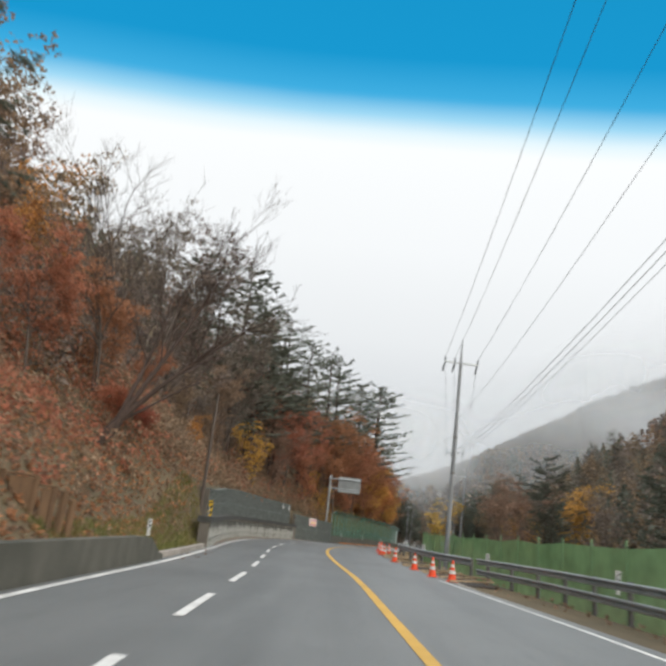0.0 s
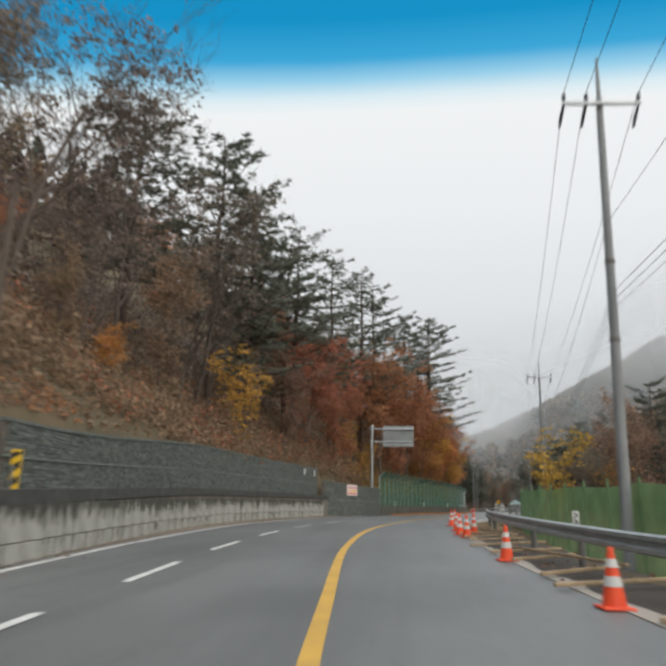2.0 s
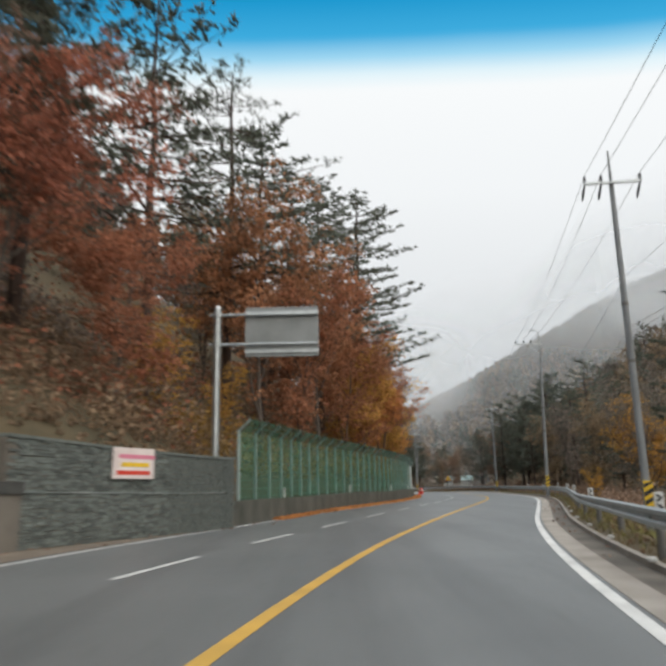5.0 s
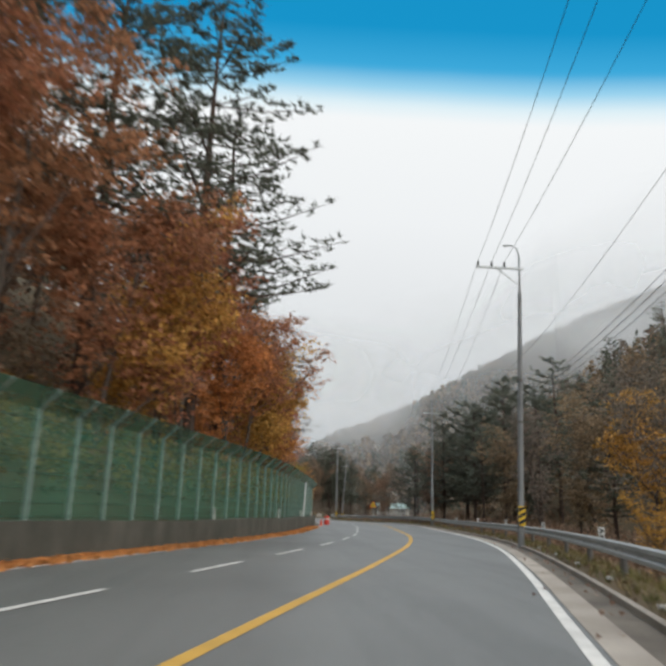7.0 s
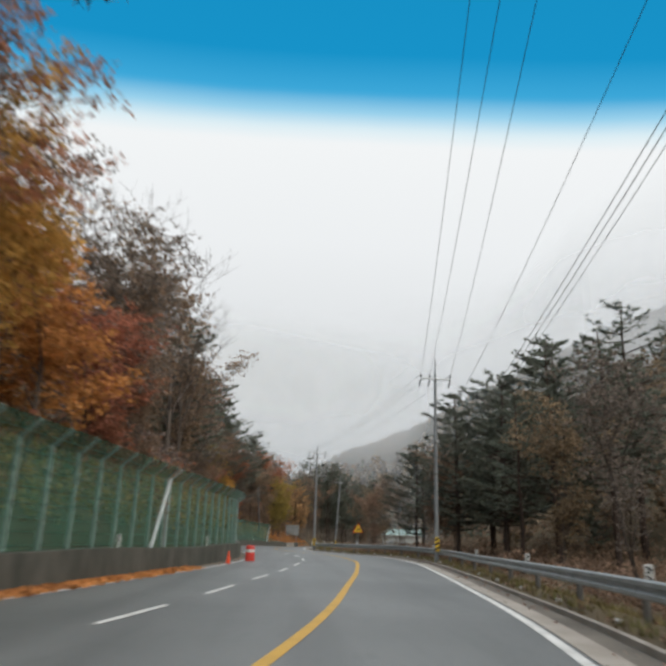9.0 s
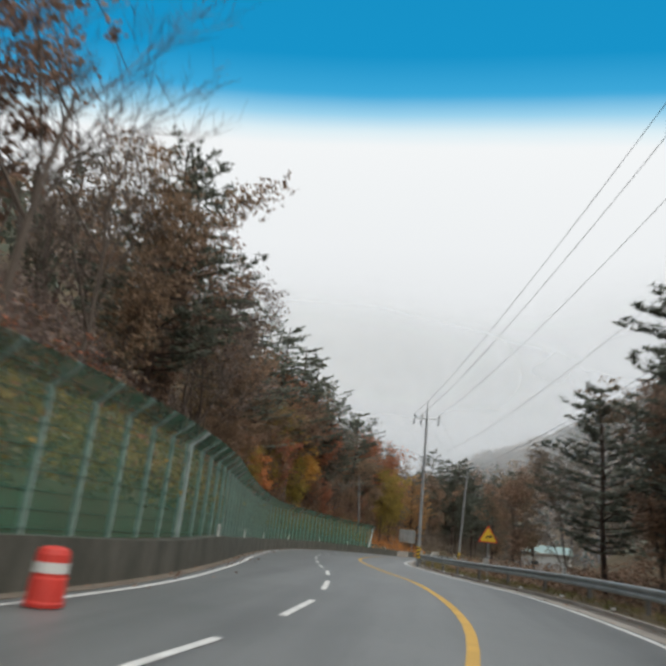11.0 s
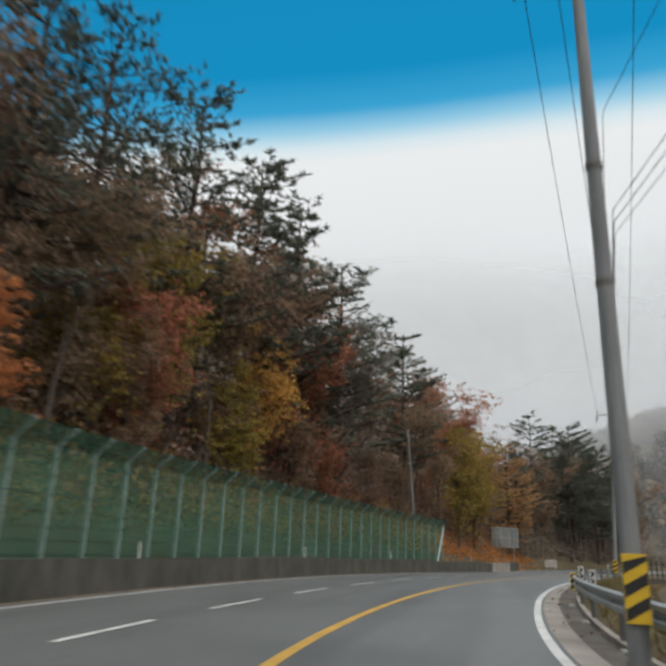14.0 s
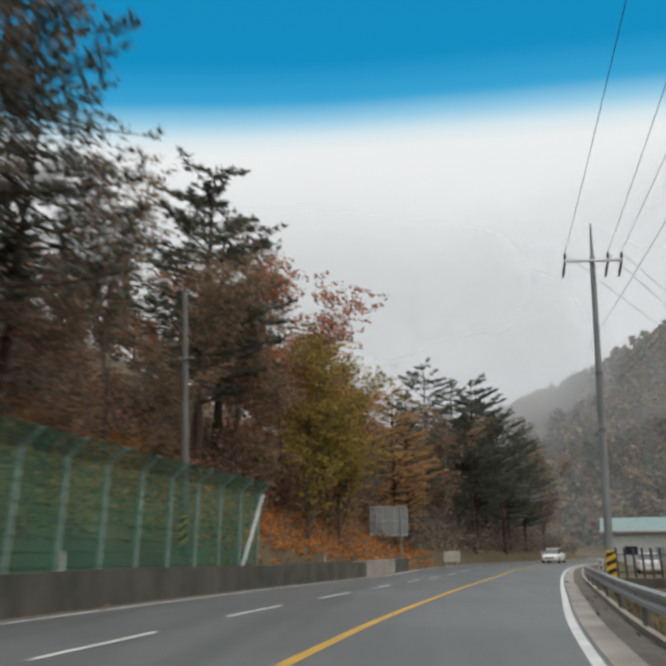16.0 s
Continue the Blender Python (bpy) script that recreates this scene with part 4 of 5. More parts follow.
def road_works():
    """Open ditch beside the cones with timbers laid across it."""
    rr = random.Random(4)
    d = strip("ditch_floor", lambda y: 3.75, lambda y: 5.6, 24, 60, -0.02, M_DITCH, thick=0.1)
    tagged(d, "dark wet earth of an open ditch", "ditch", kind="structure")
    e = strip("rubble_edge", lambda y: 3.55, lambda y: 3.8 + 0.08 * math.sin(y * 2.1), 22, 60, 0.015, M_GUTTER, thick=0.1, step=0.5)
    tagged(e, "broken pale concrete edge of the ditch", "kerb", kind="structure")
    for i in range(17):
        y = 24.5 + i * 2.05 + rr.uniform(-0.4, 0.4)
        ln = rr.uniform(1.7, 2.4)
        o = thing("timber_pole", Matrix.Translation(at(4.3, y, 0.07)) @ pose(0, 0, 0, 0, rr.uniform(-4, -1), heading(y) + rr.uniform(15, 38)), "pale sawn timber laid across the ditch", "timber", "timbers over the ditch")
        part("bar", box_bm(ln, 0.07, 0.06, 0, 0, 0, 0.008), M_WOOD, o)
    for i in range(3):
        y = 27 + i * 10
        o = thing("timber_pole", Matrix.Translation(at(4.45, y, 0.16)) @ pose(0, 0, 0, 0, 0, heading(y) + 96), "long pale timber laid along the ditch", "timber", "timbers over the ditch")
        part("bar", box_bm(6.5, 0.06, 0.05, 0, 0, 0, 0.008), M_WOOD, o)


def field_net():
    f = thing("field_fence", Matrix.Translation(at(6.6, 5, -0.3)), "bright green mesh fence round a field", "fence", kind="structure")
    inv = f.matrix_world.inverted()
    ys = [5 + 2.2 * i for i in range(27)]
    u = lambda y: 6.7 - 0.5 * smooth(40, 62, y)
    for y in ys:
        part("post", lathe_bm([(0.03, -0.3), (0.03, 2.15)], 6, m=inv @ Matrix.Translation(at(u(y), y, -0.35))), M_FIELD_POST, f)
    for a, b in zip(ys, ys[1:]):
        v = [inv @ at(u(a), a, -0.3), inv @ at(u(b), b, -0.3), inv @ at(u(b), b, 1.62 + 0.06 * math.sin(b * 1.7)), inv @ at(u(a), a, 1.62 + 0.06 * math.sin(a * 1.7))]
        link_mesh("net", v, [(0, 1, 2, 3)], M_FIELD_NET, f)


def car(name, label, x, y, turn, paint, dz=0.0):
    """A saloon car built from sections along its length; its nose points along +y."""
    c = thing(name, Matrix.Translation((x, y, road_z(y) + dz + 0.005)) @ pose(0, 0, 0, 0, 0, turn), label, "car")
    # section: y, half width, bottom, shoulder height
    body = [(-2.22, 0.70, 0.42, 0.80), (-2.12, 0.82, 0.30, 0.96), (-1.6, 0.88, 0.22, 1.0), (-0.6, 0.9, 0.2, 0.98), (0.6, 0.9, 0.2, 0.96), (1.3, 0.88, 0.2, 0.92), (1.95, 0.83, 0.22, 0.80), (2.2, 0.70, 0.32, 0.64)]
    bm = bmesh.new()
    rings = []
    for yy, w, lo, hi in body:
        prof = [(-w * 0.86, lo), (-w, lo + 0.14), (-w, hi - 0.16), (-w * 0.9, hi), (w * 0.9, hi), (w, hi - 0.16), (w, lo + 0.14), (w * 0.86, lo)]
        rings.append([bm.verts.new((px, yy, pz)) for px, pz in prof])
    for a, b in zip(rings, rings[1:]):
        for i in range(8):
            j = (i + 1) % 8
            bm.faces.new((a[i], a[j], b[j], b[i]))
    bm.faces.new(rings[0][::-1])
    bm.faces.new(rings[-1])
    bmesh.ops.recalc_face_normals(bm, faces=bm.faces[:])
    part("body", bm, paint, c)
    cabin = [(-1.75, 0.76, 0.96), (-1.15, 0.62, 1.42), (0.05, 0.62, 1.46), (0.45, 0.64, 1.40), (1.15, 0.76, 0.93)]
    bm = bmesh.new()
    rings = [[bm.verts.new(q) for q in ((-0.8, yy, 0.95), (-w, yy, hh), (w, yy, hh), (0.8, yy, 0.95))] for yy, w, hh in cabin]
    for a, b in zip(rings, rings[1:]):
        for i in range(3):
            bm.faces.new((a[i], a[i + 1], b[i + 1], b[i]))
    bmesh.ops.recalc_face_normals(bm, faces=bm.faces[:])
    part("windows", bm, M_GLASS, c, "dark tinted glass")
    bm = bmesh.new()
    rings = [[bm.verts.new(q) for q in ((-w - 0.015, yy, hh - 0.02), (-w * 0.9, yy, hh + 0.035), (w * 0.9, yy, hh + 0.035), (w + 0.015, yy, hh - 0.02))] for yy, w, hh in ((-1.2, 0.62, 1.41), (-0.6, 0.63, 1.45), (0.1, 0.63, 1.46), (0.5, 0.63, 1.39))]
    for a, b in zip(rings, rings[1:]):
        for i in range(3):
            bm.faces.new((a[i], a[i + 1], b[i + 1], b[i]))
    bm.faces.new(rings[0])
    bm.faces.new(rings[-1][::-1])
    part("roof", bm, paint, c)
    for sx in (-1, 1):
        part("tail_lamp", box_bm(0.3, 0.1, 0.16, sx * 0.64, -2.14, 0.74, 0.02), M_LAMP_RED, c, "red tail lamp")
        part("headlight", box_bm(0.34, 0.14, 0.13, sx * 0.6, 2.06, 0.58, 0.02), M_STEEL, c, "clear headlight")
        part("mirror", box_bm(0.16, 0.1, 0.12, sx * 0.98, 0.75, 0.98, 0.03), paint, c)
    part("grille", box_bm(0.9, 0.06, 0.16, 0, 2.18, 0.46, 0.01), M_BLACK, c, "dark grille")
    part("number_plate", box_bm(0.5, 0.03, 0.11, 0, -2.24, 0.56), M_SIGN_WHITE, c, "white plate")
    part("bumper", box_bm(1.5, 0.16, 0.2, 0, -2.16, 0.3, 0.04), paint, c)
    for sx in (-1, 1):
        for yy in (-1.35, 1.38):
            w = part("wheel", lathe_bm([(0.2, -0.1), (0.31, -0.1), (0.325, -0.06), (0.325, 0.06), (0.31, 0.1), (0.2, 0.1)], 20, m=Matrix.Translation((sx * 0.79, yy, 0.325)) @ pose(0, 0, 0, 0, 90, 0)), M_BLACK, c, "black tyre")
            part("rim", lathe_bm([(0.2, -0.105), (0.17, -0.112), (0.05, -0.108), (0.02, 0.112), (0.17, 0.112), (0.2, 0.105)], 14, m=Matrix.Translation((sx * 0.79, yy, 0.325)) @ pose(0, 0, 0, 0, 90, 0)), M_STEEL, w, "grey wheel rim")


def yard():
    """Fenced yard beyond the bend: dark pickets on a low kerb, and a pale shed with a green sheet roof."""
    across = 9.2
    f = thing("yard_fence", Matrix.Translation((28.9, 243.75, 1.6)) @ pose(0, 0, 0, 0, 0, -14.5), "dark picket fence on a low kerb round a yard", "fence")
    part("kerb", box_bm(across + 0.4, 0.28, 0.55, across / 2, 0, 0, 0.02), M_CONC_DARK, f)
    me = bpy.data.meshes.new("picket")
    bm = box_bm(0.12, 0.06, 1.42, 0, 0, 0, 0.02)
    bm.to_mesh(me)
    bm.free()
    me.materials.append(M_PICKET)
    for i in range(int(across / 0.4)):
        o = bpy.data.objects.new("picket", me)
        scene.collection.objects.link(o)
        o.parent = f
        o.matrix_local = Matrix.Translation((0.4 * i, 0, 0.54))
    for z in (0.8, 1.62):
        v, fc = [], []
        tube(v, fc, [Vector((0, 0.05, z)), Vector((across, 0.05, z))], [0.035] * 2, 4)
        link_mesh("rail", v, fc, M_PICKET, f)
    s = thing("shed", Matrix.Translation((46.4, 290.6, 1.7)) @ pose(0, 0, 0, 0, 0, -18), "low pale shed with a green sheet roof", "shed")
    part("wall", box_bm(9, 8, 3.7, 0, 0, 0), M_SIGN_WHITE, s)
    bm = bmesh.new()
    v = [bm.verts.new(q) for q in ((-4.9, -4.5, 3.7), (4.9, -4.5, 3.7), (4.9, 4.5, 3.7), (-4.9, 4.5, 3.7), (-4.9, 0, 5.3), (4.9, 0, 5.3))]
    for q in ((0, 1, 5, 4), (1, 2, 5), (2, 3, 4, 5), (3, 0, 4), (0, 3, 2, 1)):
        bm.faces.new([v[i] for i in q])
    part("roof", bm, M_SHEET_ROOF, s, "dull green sheet roof")
    part("fascia", box_bm(9.9, 0.08, 0.22, 0, -4.55, 3.55), M_SIGN_WHITE, s)
    part("door", box_bm(1.0, 0.06, 2.0, 1.0, -4.03, 0.02), M_STEEL, s)
    part("window", box_bm(1.3, 0.06, 0.9, -1.9, -4.03, 1.2), M_GLASS, s)


M_PANEL = mat("sign_back_grey", (0.24, 0.25, 0.25), (0.18, 0.19, 0.19), 0.55, 1.5, 0.03, metal=0.2)
M_TIMBER = mat("weathered_timber", (0.17, 0.10, 0.055), (0.08, 0.05, 0.03), 0.9, 3, 0.4, stretch=(3, 3, 0.5))
M_BANNER = mat("banner_cloth", (0.66, 0.58, 0.55), (0.5, 0.42, 0.4), 0.7, 2, 0)
M_PINK = mat("banner_pink", (0.6, 0.2, 0.28), (0.5, 0.16, 0.22), 0.7, 3, 0)
M_DITCH = mat("wet_earth", (0.055, 0.042, 0.032), (0.03, 0.024, 0.02), 0.7, 1.5, 0.5)
M_FIELD_POST = mat("green_post", (0.17, 0.29, 0.14), (0.13, 0.22, 0.11), 0.6, 4, 0)
M_PICKET = mat("dark_picket", (0.10, 0.095, 0.09), (0.06, 0.058, 0.055), 0.8, 3, 0.1)
M_SHEET_ROOF = mat("green_sheet_roof", (0.22, 0.30, 0.28), (0.16, 0.22, 0.21), 0.5, 2, 0.05)

road_sign_back()
low_sign_back()
warning_sign()
place_cones()
traffic_drum()
place_delineators()
kerb_reflectors()
low_wall()
timber_fence()
slope_pole()
fence_side_pole()
rail_marker()
wall_plates()
wall_banner()
road_works()
field_net()
car("white_car", "white saloon car driving on the far bend", 34.4, 284.6, 180 + heading(284.6), M_CAR)
car("parked_car", "white saloon car parked behind the picket fence", 37.2, 264.0, -16, M_CAR, -0.36)
yard()
pale_end = wall_run("wall_end_block", lambda y: wall_foot(y) + 0.04, 246.5, 253.0, -0.2, 0.84, 0.75, M_GUTTER, 1.5)
tagged(pale_end, "pale concrete end block of the low wall", "concrete wall", kind="structure")


def grass(name, count, seed, y0, y1, u0, u1, h, label, material=M_GRASS):
    r = random.Random(seed)
    v, f = [], []
    for _ in range(count):
        y, u = r.uniform(y0, y1), r.uniform(u0(0) if callable(u0) else u0, u1)
        p = at(u, y)
        p.z += hill(u, y)
        for _ in range(4):
            a = r.uniform(0, 6.283)
            hh = h * r.uniform(0.5, 1.3)
            d = Vector((math.cos(a), math.sin(a), 0))
            s = Vector((-d.y, d.x, 0)) * 0.012
            q = p + d * r.uniform(0, 0.1)
            k = len(v)
            v += [q - s, q + s, q + d * hh * 0.45 + Vector((0, 0, hh))]
            f.append((k, k + 1, k + 2))
    tagged(link_mesh(name, v, f, material), label, "grass", kind="stuff")


grass("verge_grass", 8500, 31, 58, 240, 4.85, 6.8, 0.16, "short green and straw-coloured grass behind the kerb")
grass("bank_grass", 3400, 32, 15, 33, -7.6, -5.8, 0.22, "green grass at the foot of the bank")
grass("bank_straw", 1900, 36, -8, 36, -17, -6.6, 0.3, "dry straw-coloured grass over the bank", M_STRAW)
grass("verge_straw", 5200, 38, 58, 240, 4.75, 7.6, 0.2, "dry straw-coloured grass behind the kerb", M_STRAW)


def leaf_drift():
    r = random.Random(41)
    cs = []
    for _ in range(9000):
        y = r.uniform(84, 137)
        u = wall_foot(y) + abs(r.gauss(0, 0.3)) + 0.04
        cs.append(at(min(u, edge_left(y) + 0.1), y, 0.025 + r.uniform(0, 0.03)))
    v, f = leaf_quads(r, cs, 0.11, 0.75)
    tagged(link_mesh("leaf_drift", v, f, LEAF["orange"]), "drift of fallen orange leaves along the wall", "leaves", kind="stuff")


leaf_drift()


def strewn_leaves():
    """Single leaves blown along both edges of the carriageway."""
    r = random.Random(43)
    cs = []
    for _ in range(1100):
        y = r.uniform(20, 245)
        if r.random() < 0.55:
            u = wall_foot(y) + abs(r.gauss(0, 0.45)) + 0.05
        else:
            u = edge_right(y) + 1.0 - abs(r.gauss(0, 0.4))
        cs.append(at(u, y, 0.03 + r.uniform(0, 0.01)))
    v, f = leaf_quads(r, cs, 0.06, 0.85)
    tagged(link_mesh("strewn_leaves", v, f, LEAF["brown"]), "single brown leaves strewn along the road edges", "leaves", kind="stuff")


strewn_leaves()


# ---- trees ----
def grow_branches(rng, height, spread, levels, lean=0.0, fork=3, low=0.35, stout=0.0115):
    """Tapered limbs; gives the tubes and the tips."""
    trunk, limbs, tips = ([], []), ([], []), []

    def limb(p, d, length, r, level):
        n = (5, 3, 2, 1, 1)[level]
        pts, rad = [p], [r]
        for i in range(n):
            d = (d + Vector((rng.uniform(-1, 1), rng.uniform(-1, 1), rng.uniform(-0.3, 0.6))) * (0.10 if level == 0 else 0.22)).normalized()
            p = p + d * length / n
            pts.append(p)
            rad.append(r * (1 - 0.6 * (i + 1) / n))
        tube(*(trunk if level == 0 else limbs), pts, rad, (7, 4, 3, 3, 3)[level])
        if level >= 1:
            tips.extend(pts[1:])
        if level < levels:
            kids = fork + (5 if level == 0 else 0) + rng.randint(0, 1)
            for k in range(kids):
                t = rng.uniform(low, 1.0) if level == 0 else rng.uniform(0.3, 1.0)
                i = min(int(t * n), n - 1)
                q = pts[i].lerp(pts[i + 1], t * n - i)
                a = rng.uniform(0, 2 * math.pi)
                out = Vector((math.cos(a), math.sin(a), 0))
                nd = (d * rng.uniform(0.5, 1.0) + out * rng.uniform(0.6, 1.1) * spread + Vector((0, 0, 0.25))).normalized()
                limb(q, nd, length * rng.uniform(0.42, 0.62), max(rad[i] * 0.55, 0.008), level + 1)

    limb(Vector((0, 0, -0.5)), Vector((lean, 0, 1)).normalized(), height * 0.74, height * stout, 0)
    return trunk, limbs, tips


def deciduous(seed, height, colour, label, leaves=3000, spread=0.8, size=0.19, levels=3, low=0.15, puff=0.42):
    """A broadleaf tree: limbs forked three times and leaves gathered in flattish sprays round the twigs."""
    rng = random.Random(seed)
    tree = thing("broadleaf_tree", Matrix(), label, "tree", "roadside trees")
    trunk, limbs, tips = grow_branches(rng, height, spread, levels, low=low)
    link_mesh("trunk", *trunk, M_BARK, tree)
    link_mesh("branchwork", *limbs, M_BARK, tree)
    tips = [t for t in tips if t.z > height * 0.1]
    cs = []
    spray = 9
    for _ in range(leaves // spray):
        t = rng.choice(tips)
        c = t + Vector((rng.gauss(0, 1), rng.gauss(0, 1), rng.gauss(0, 0.8))) * puff
        for _ in range(spray):
            cs.append(c + Vector((rng.gauss(0, 1), rng.gauss(0, 1), rng.gauss(0, 0.4))) * size * 1.4)
    v, f = leaf_quads(rng, cs, size)
    link_mesh("crown", v, f, LEAF[colour], tree)
    return tree


def bare_tree(seed, height, label, lean=0.0, spread=0.7, low=0.35, stout=0.0115, bark=None, fork=3, levels=4):
    rng = random.Random(seed)
    tree = thing("bare_tree", Matrix(), label, "tree", "roadside trees")
    trunk, limbs, tips = grow_branches(rng, height, spread, levels, lean, fork, low, stout)
    link_mesh("trunk", *trunk, bark or M_BARK, tree)
    link_mesh("branchwork", *limbs, bark or M_BARK, tree)
    return tree


def leaning_tree(seed, label):
    """A thick short bole that splits into long limbs reaching the same way, with a crown of fine twigs."""
    rng = random.Random(seed)
    tree = thing("bare_tree", Matrix(), label, "tree", "roadside trees")
    bole, limbs = ([], []), ([], [])

    def grow(p, d, length, r, level):
        n = (6, 3, 2, 1, 1)[level]
        pts, rad = [p], [r]
        for i in range(n):
            d = (d + Vector((rng.uniform(-1, 1), rng.uniform(-1, 1), rng.uniform(-0.5, 0.9))) * (0.07 if level == 0 else 0.2)).normalized()
            p = p + d * length / n
            pts.append(p)
            rad.append(r * (1 - 0.75 * (i + 1) / n))
        tube(*limbs, pts, rad, (6, 4, 3, 3, 3)[level])
        if level < 4:
            for k in range((8, 5, 5, 4)[level]):
                t = rng.uniform(0.42 if level == 0 else 0.25, 1.0)
                i = min(int(t * n), n - 1)
                q = pts[i].lerp(pts[i + 1], t * n - i)
                out = Vector((rng.gauss(0, 1), rng.gauss(0, 1), rng.gauss(0.25, 0.8))).normalized()
                grow(q, (d + out * rng.uniform(0.5, 0.9)).normalized(), length * rng.uniform(0.3, 0.48), max(rad[i] * 0.5, 0.006), level + 1)

    fork_at = Vector((0.75, 0.0, 1.3))
    tube(*bole, [Vector((-0.35, 0, -0.7)), Vector((0.0, 0, 0.1)), Vector((0.4, 0.02, 0.75)), fork_at], [0.36, 0.29, 0.25, 0.21], 9)
    for d, ln, r in (((0.52, 0.10, 0.95), 7.6, 0.16), ((0.72, -0.15, 0.80), 7.0, 0.15), ((0.30, 0.22, 1.0), 6.8, 0.13), ((0.8, 0.3, 0.65), 4.8, 0.09)):
        grow(fork_at - Vector((0.1, 0, 0.15)), Vector(d).normalized(), ln, r, 0)
    link_mesh("trunk", *bole, M_BARK_PINE, tree)
    link_mesh("branchwork", *limbs, M_BARK_PINE, tree)
    return tree


def pine(seed, height, label, material=None, full=0.62, reach=0.2, tuft=5.0, blades=7, wide=0.06):
    """A pine: straight trunk, uneven layers of limbs, needle tufts toward the limb ends."""
    rng = random.Random(seed)
    tree = thing("pine_tree", Matrix(), label, "tree", "roadside trees")
    verts, faces = [], []
    n = 8
    pts = [Vector((0, 0, -0.6))]
    for i in range(n):
        pts.append(Vector((rng.uniform(-0.12, 0.12), rng.uniform(-0.12, 0.12), height * (i + 1) / n)))
    tube(verts, faces, pts, [height * 0.0135 * (1 - 0.9 * i / n) + 0.015 for i in range(n + 1)], 8)
    z = height * (1 - full)
    tufts = []
    while z < height * 0.985:
        t = (z - height * (1 - full)) / (height * full)
        length = height * reach * (0.35 + 1.0 * math.sin(min(1.0, (1 - t) * 1.15) * math.pi * 0.5)) * (1 - 0.25 * max(0, 0.25 - t) * 4)
        for k in range(rng.randint(3, 5)):
            a = rng.uniform(0, 2 * math.pi)
            ln = length * rng.uniform(0.45, 1.1)
            d = Vector((math.cos(a), math.sin(a), 0))
            up = rng.uniform(-0.12, 0.2) + 0.5 * t
            i = min(int(z / height * n), n - 1)
            base = pts[i].lerp(pts[i + 1], z / height * n - i)
            base.z = z
            p1 = base + d * ln * 0.5 + Vector((0, 0, up * ln * 0.35))
            p2 = base + d * ln + Vector((0, 0, up * ln * 0.55 + 0.12 * ln))
            tube(verts, faces, [base, p1, p2], [0.05 * (1 - t) + 0.02, 0.03 * (1 - t) + 0.012, 0.008], 4)
            side = Vector((-d.y, d.x, 0))
            for j in range(max(3, int(ln * tuft))):
                s = rng.uniform(0.3, 1.02)
                q = base.lerp(p1, s * 2) if s < 0.5 else p1.lerp(p2, s * 2 - 1)
                w = ln * 0.3 * (1.15 - s)
                tufts.append(q + side * rng.uniform(-w, w) * 1.25 + Vector((0, 0, rng.uniform(-0.02, 0.12))))
        z += rng.uniform(0.35, 0.75) * (height / 14)
    link_mesh("trunk", verts, faces, M_BARK_PINE, tree)
    cv, cf = [], []
    for c in tufts:
        for _ in range(blades):
            a = Vector((rng.gauss(0, 1), rng.gauss(0, 1), rng.uniform(-0.25, 0.7))).normalized()
            b = a.orthogonal().normalized() * wide
            ln = rng.uniform(0.18, 0.38)
            k = len(cv)
            cv += [c - a * 0.06 - b, c - a * 0.06 + b, c + a * ln]
            cf.append((k, k + 1, k + 2))
    link_mesh("crown", cv, cf, material or M_NEEDLE, tree)
    return tree


def ground_at(x, y):
    k = road_turn(y)
    u = (x - road_x(y)) / math.sqrt(1 + k * k)
    return road_z(y) + hill(u, y) + far_rise(x, y), u


def plant(template, x, y, turn, scale, used):
    z, _ = ground_at(x, y)
    m = Matrix.Translation((x, y, z - 0.1)) @ pose(0, 0, 0, 0, 0, turn)
    if template not in used:
        used.add(template)
        template.matrix_world = m
        template.scale = (scale, scale, scale)
        return template
    ob = copy_thing(template, m)
    ob.scale = (scale, scale, scale)
    return ob


T = {
    "rust1": deciduous(1, 11, "rust", "broadleaf tree in rust-red autumn leaf on the slope", leaves=10800, size=0.13),
    "rust2": deciduous(2, 12.5, "rust", "tall broadleaf tree in rust-red autumn leaf", leaves=10800, size=0.135),
    "brown1": deciduous(3, 11, "brown", "broadleaf tree with withered brown leaves", leaves=7800, spread=0.6, size=0.13),
    "brown2": deciduous(4, 13, "grey", "tall broadleaf tree with thin withered leaves", leaves=7200, size=0.125, spread=0.65),
    "orange1": deciduous(5, 10, "orange", "broadleaf tree in bright orange autumn leaf", leaves=10000, size=0.13),
    "yellow1": deciduous(6, 7, "yellow", "slender tree with sparse golden yellow leaves", leaves=2600, size=0.1, spread=0.38, puff=0.3),
    "red1": deciduous(7, 6, "red", "small maple with deep red leaves", leaves=6000, size=0.11),
    "slim1": deciduous(15, 13, "brown", "slender dark-trunked tree with withered brown leaves", leaves=5200, size=0.12, spread=0.5, low=0.5),
    "olive1": deciduous(8, 11, "olive", "broadleaf tree turning from green to yellow", leaves=10800, size=0.13),
    "bare1": bare_tree(9, 12, "bare grey tree without leaves on the slope", fork=4),
    "bare2": bare_tree(10, 10, "bare twiggy tree without leaves"),
    "pine1": pine(11, 17, "tall dark green pine on the slope", full=0.68, reach=0.24, tuft=7, blades=7, wide=0.054),
    "pine2": pine(12, 14, "dark green pine with layered limbs", full=0.78, reach=0.25, tuft=7, blades=7, wide=0.054),
    "pine3": pine(13, 20, "very tall pine with a bare lower trunk", full=0.66, reach=0.25, tuft=8, blades=9, wide=0.034),
    "larch1": pine(14, 11, "larch with rusty orange needles", LEAF["larch"], full=0.88, reach=0.24, tuft=9, blades=8, wide=0.03),
}
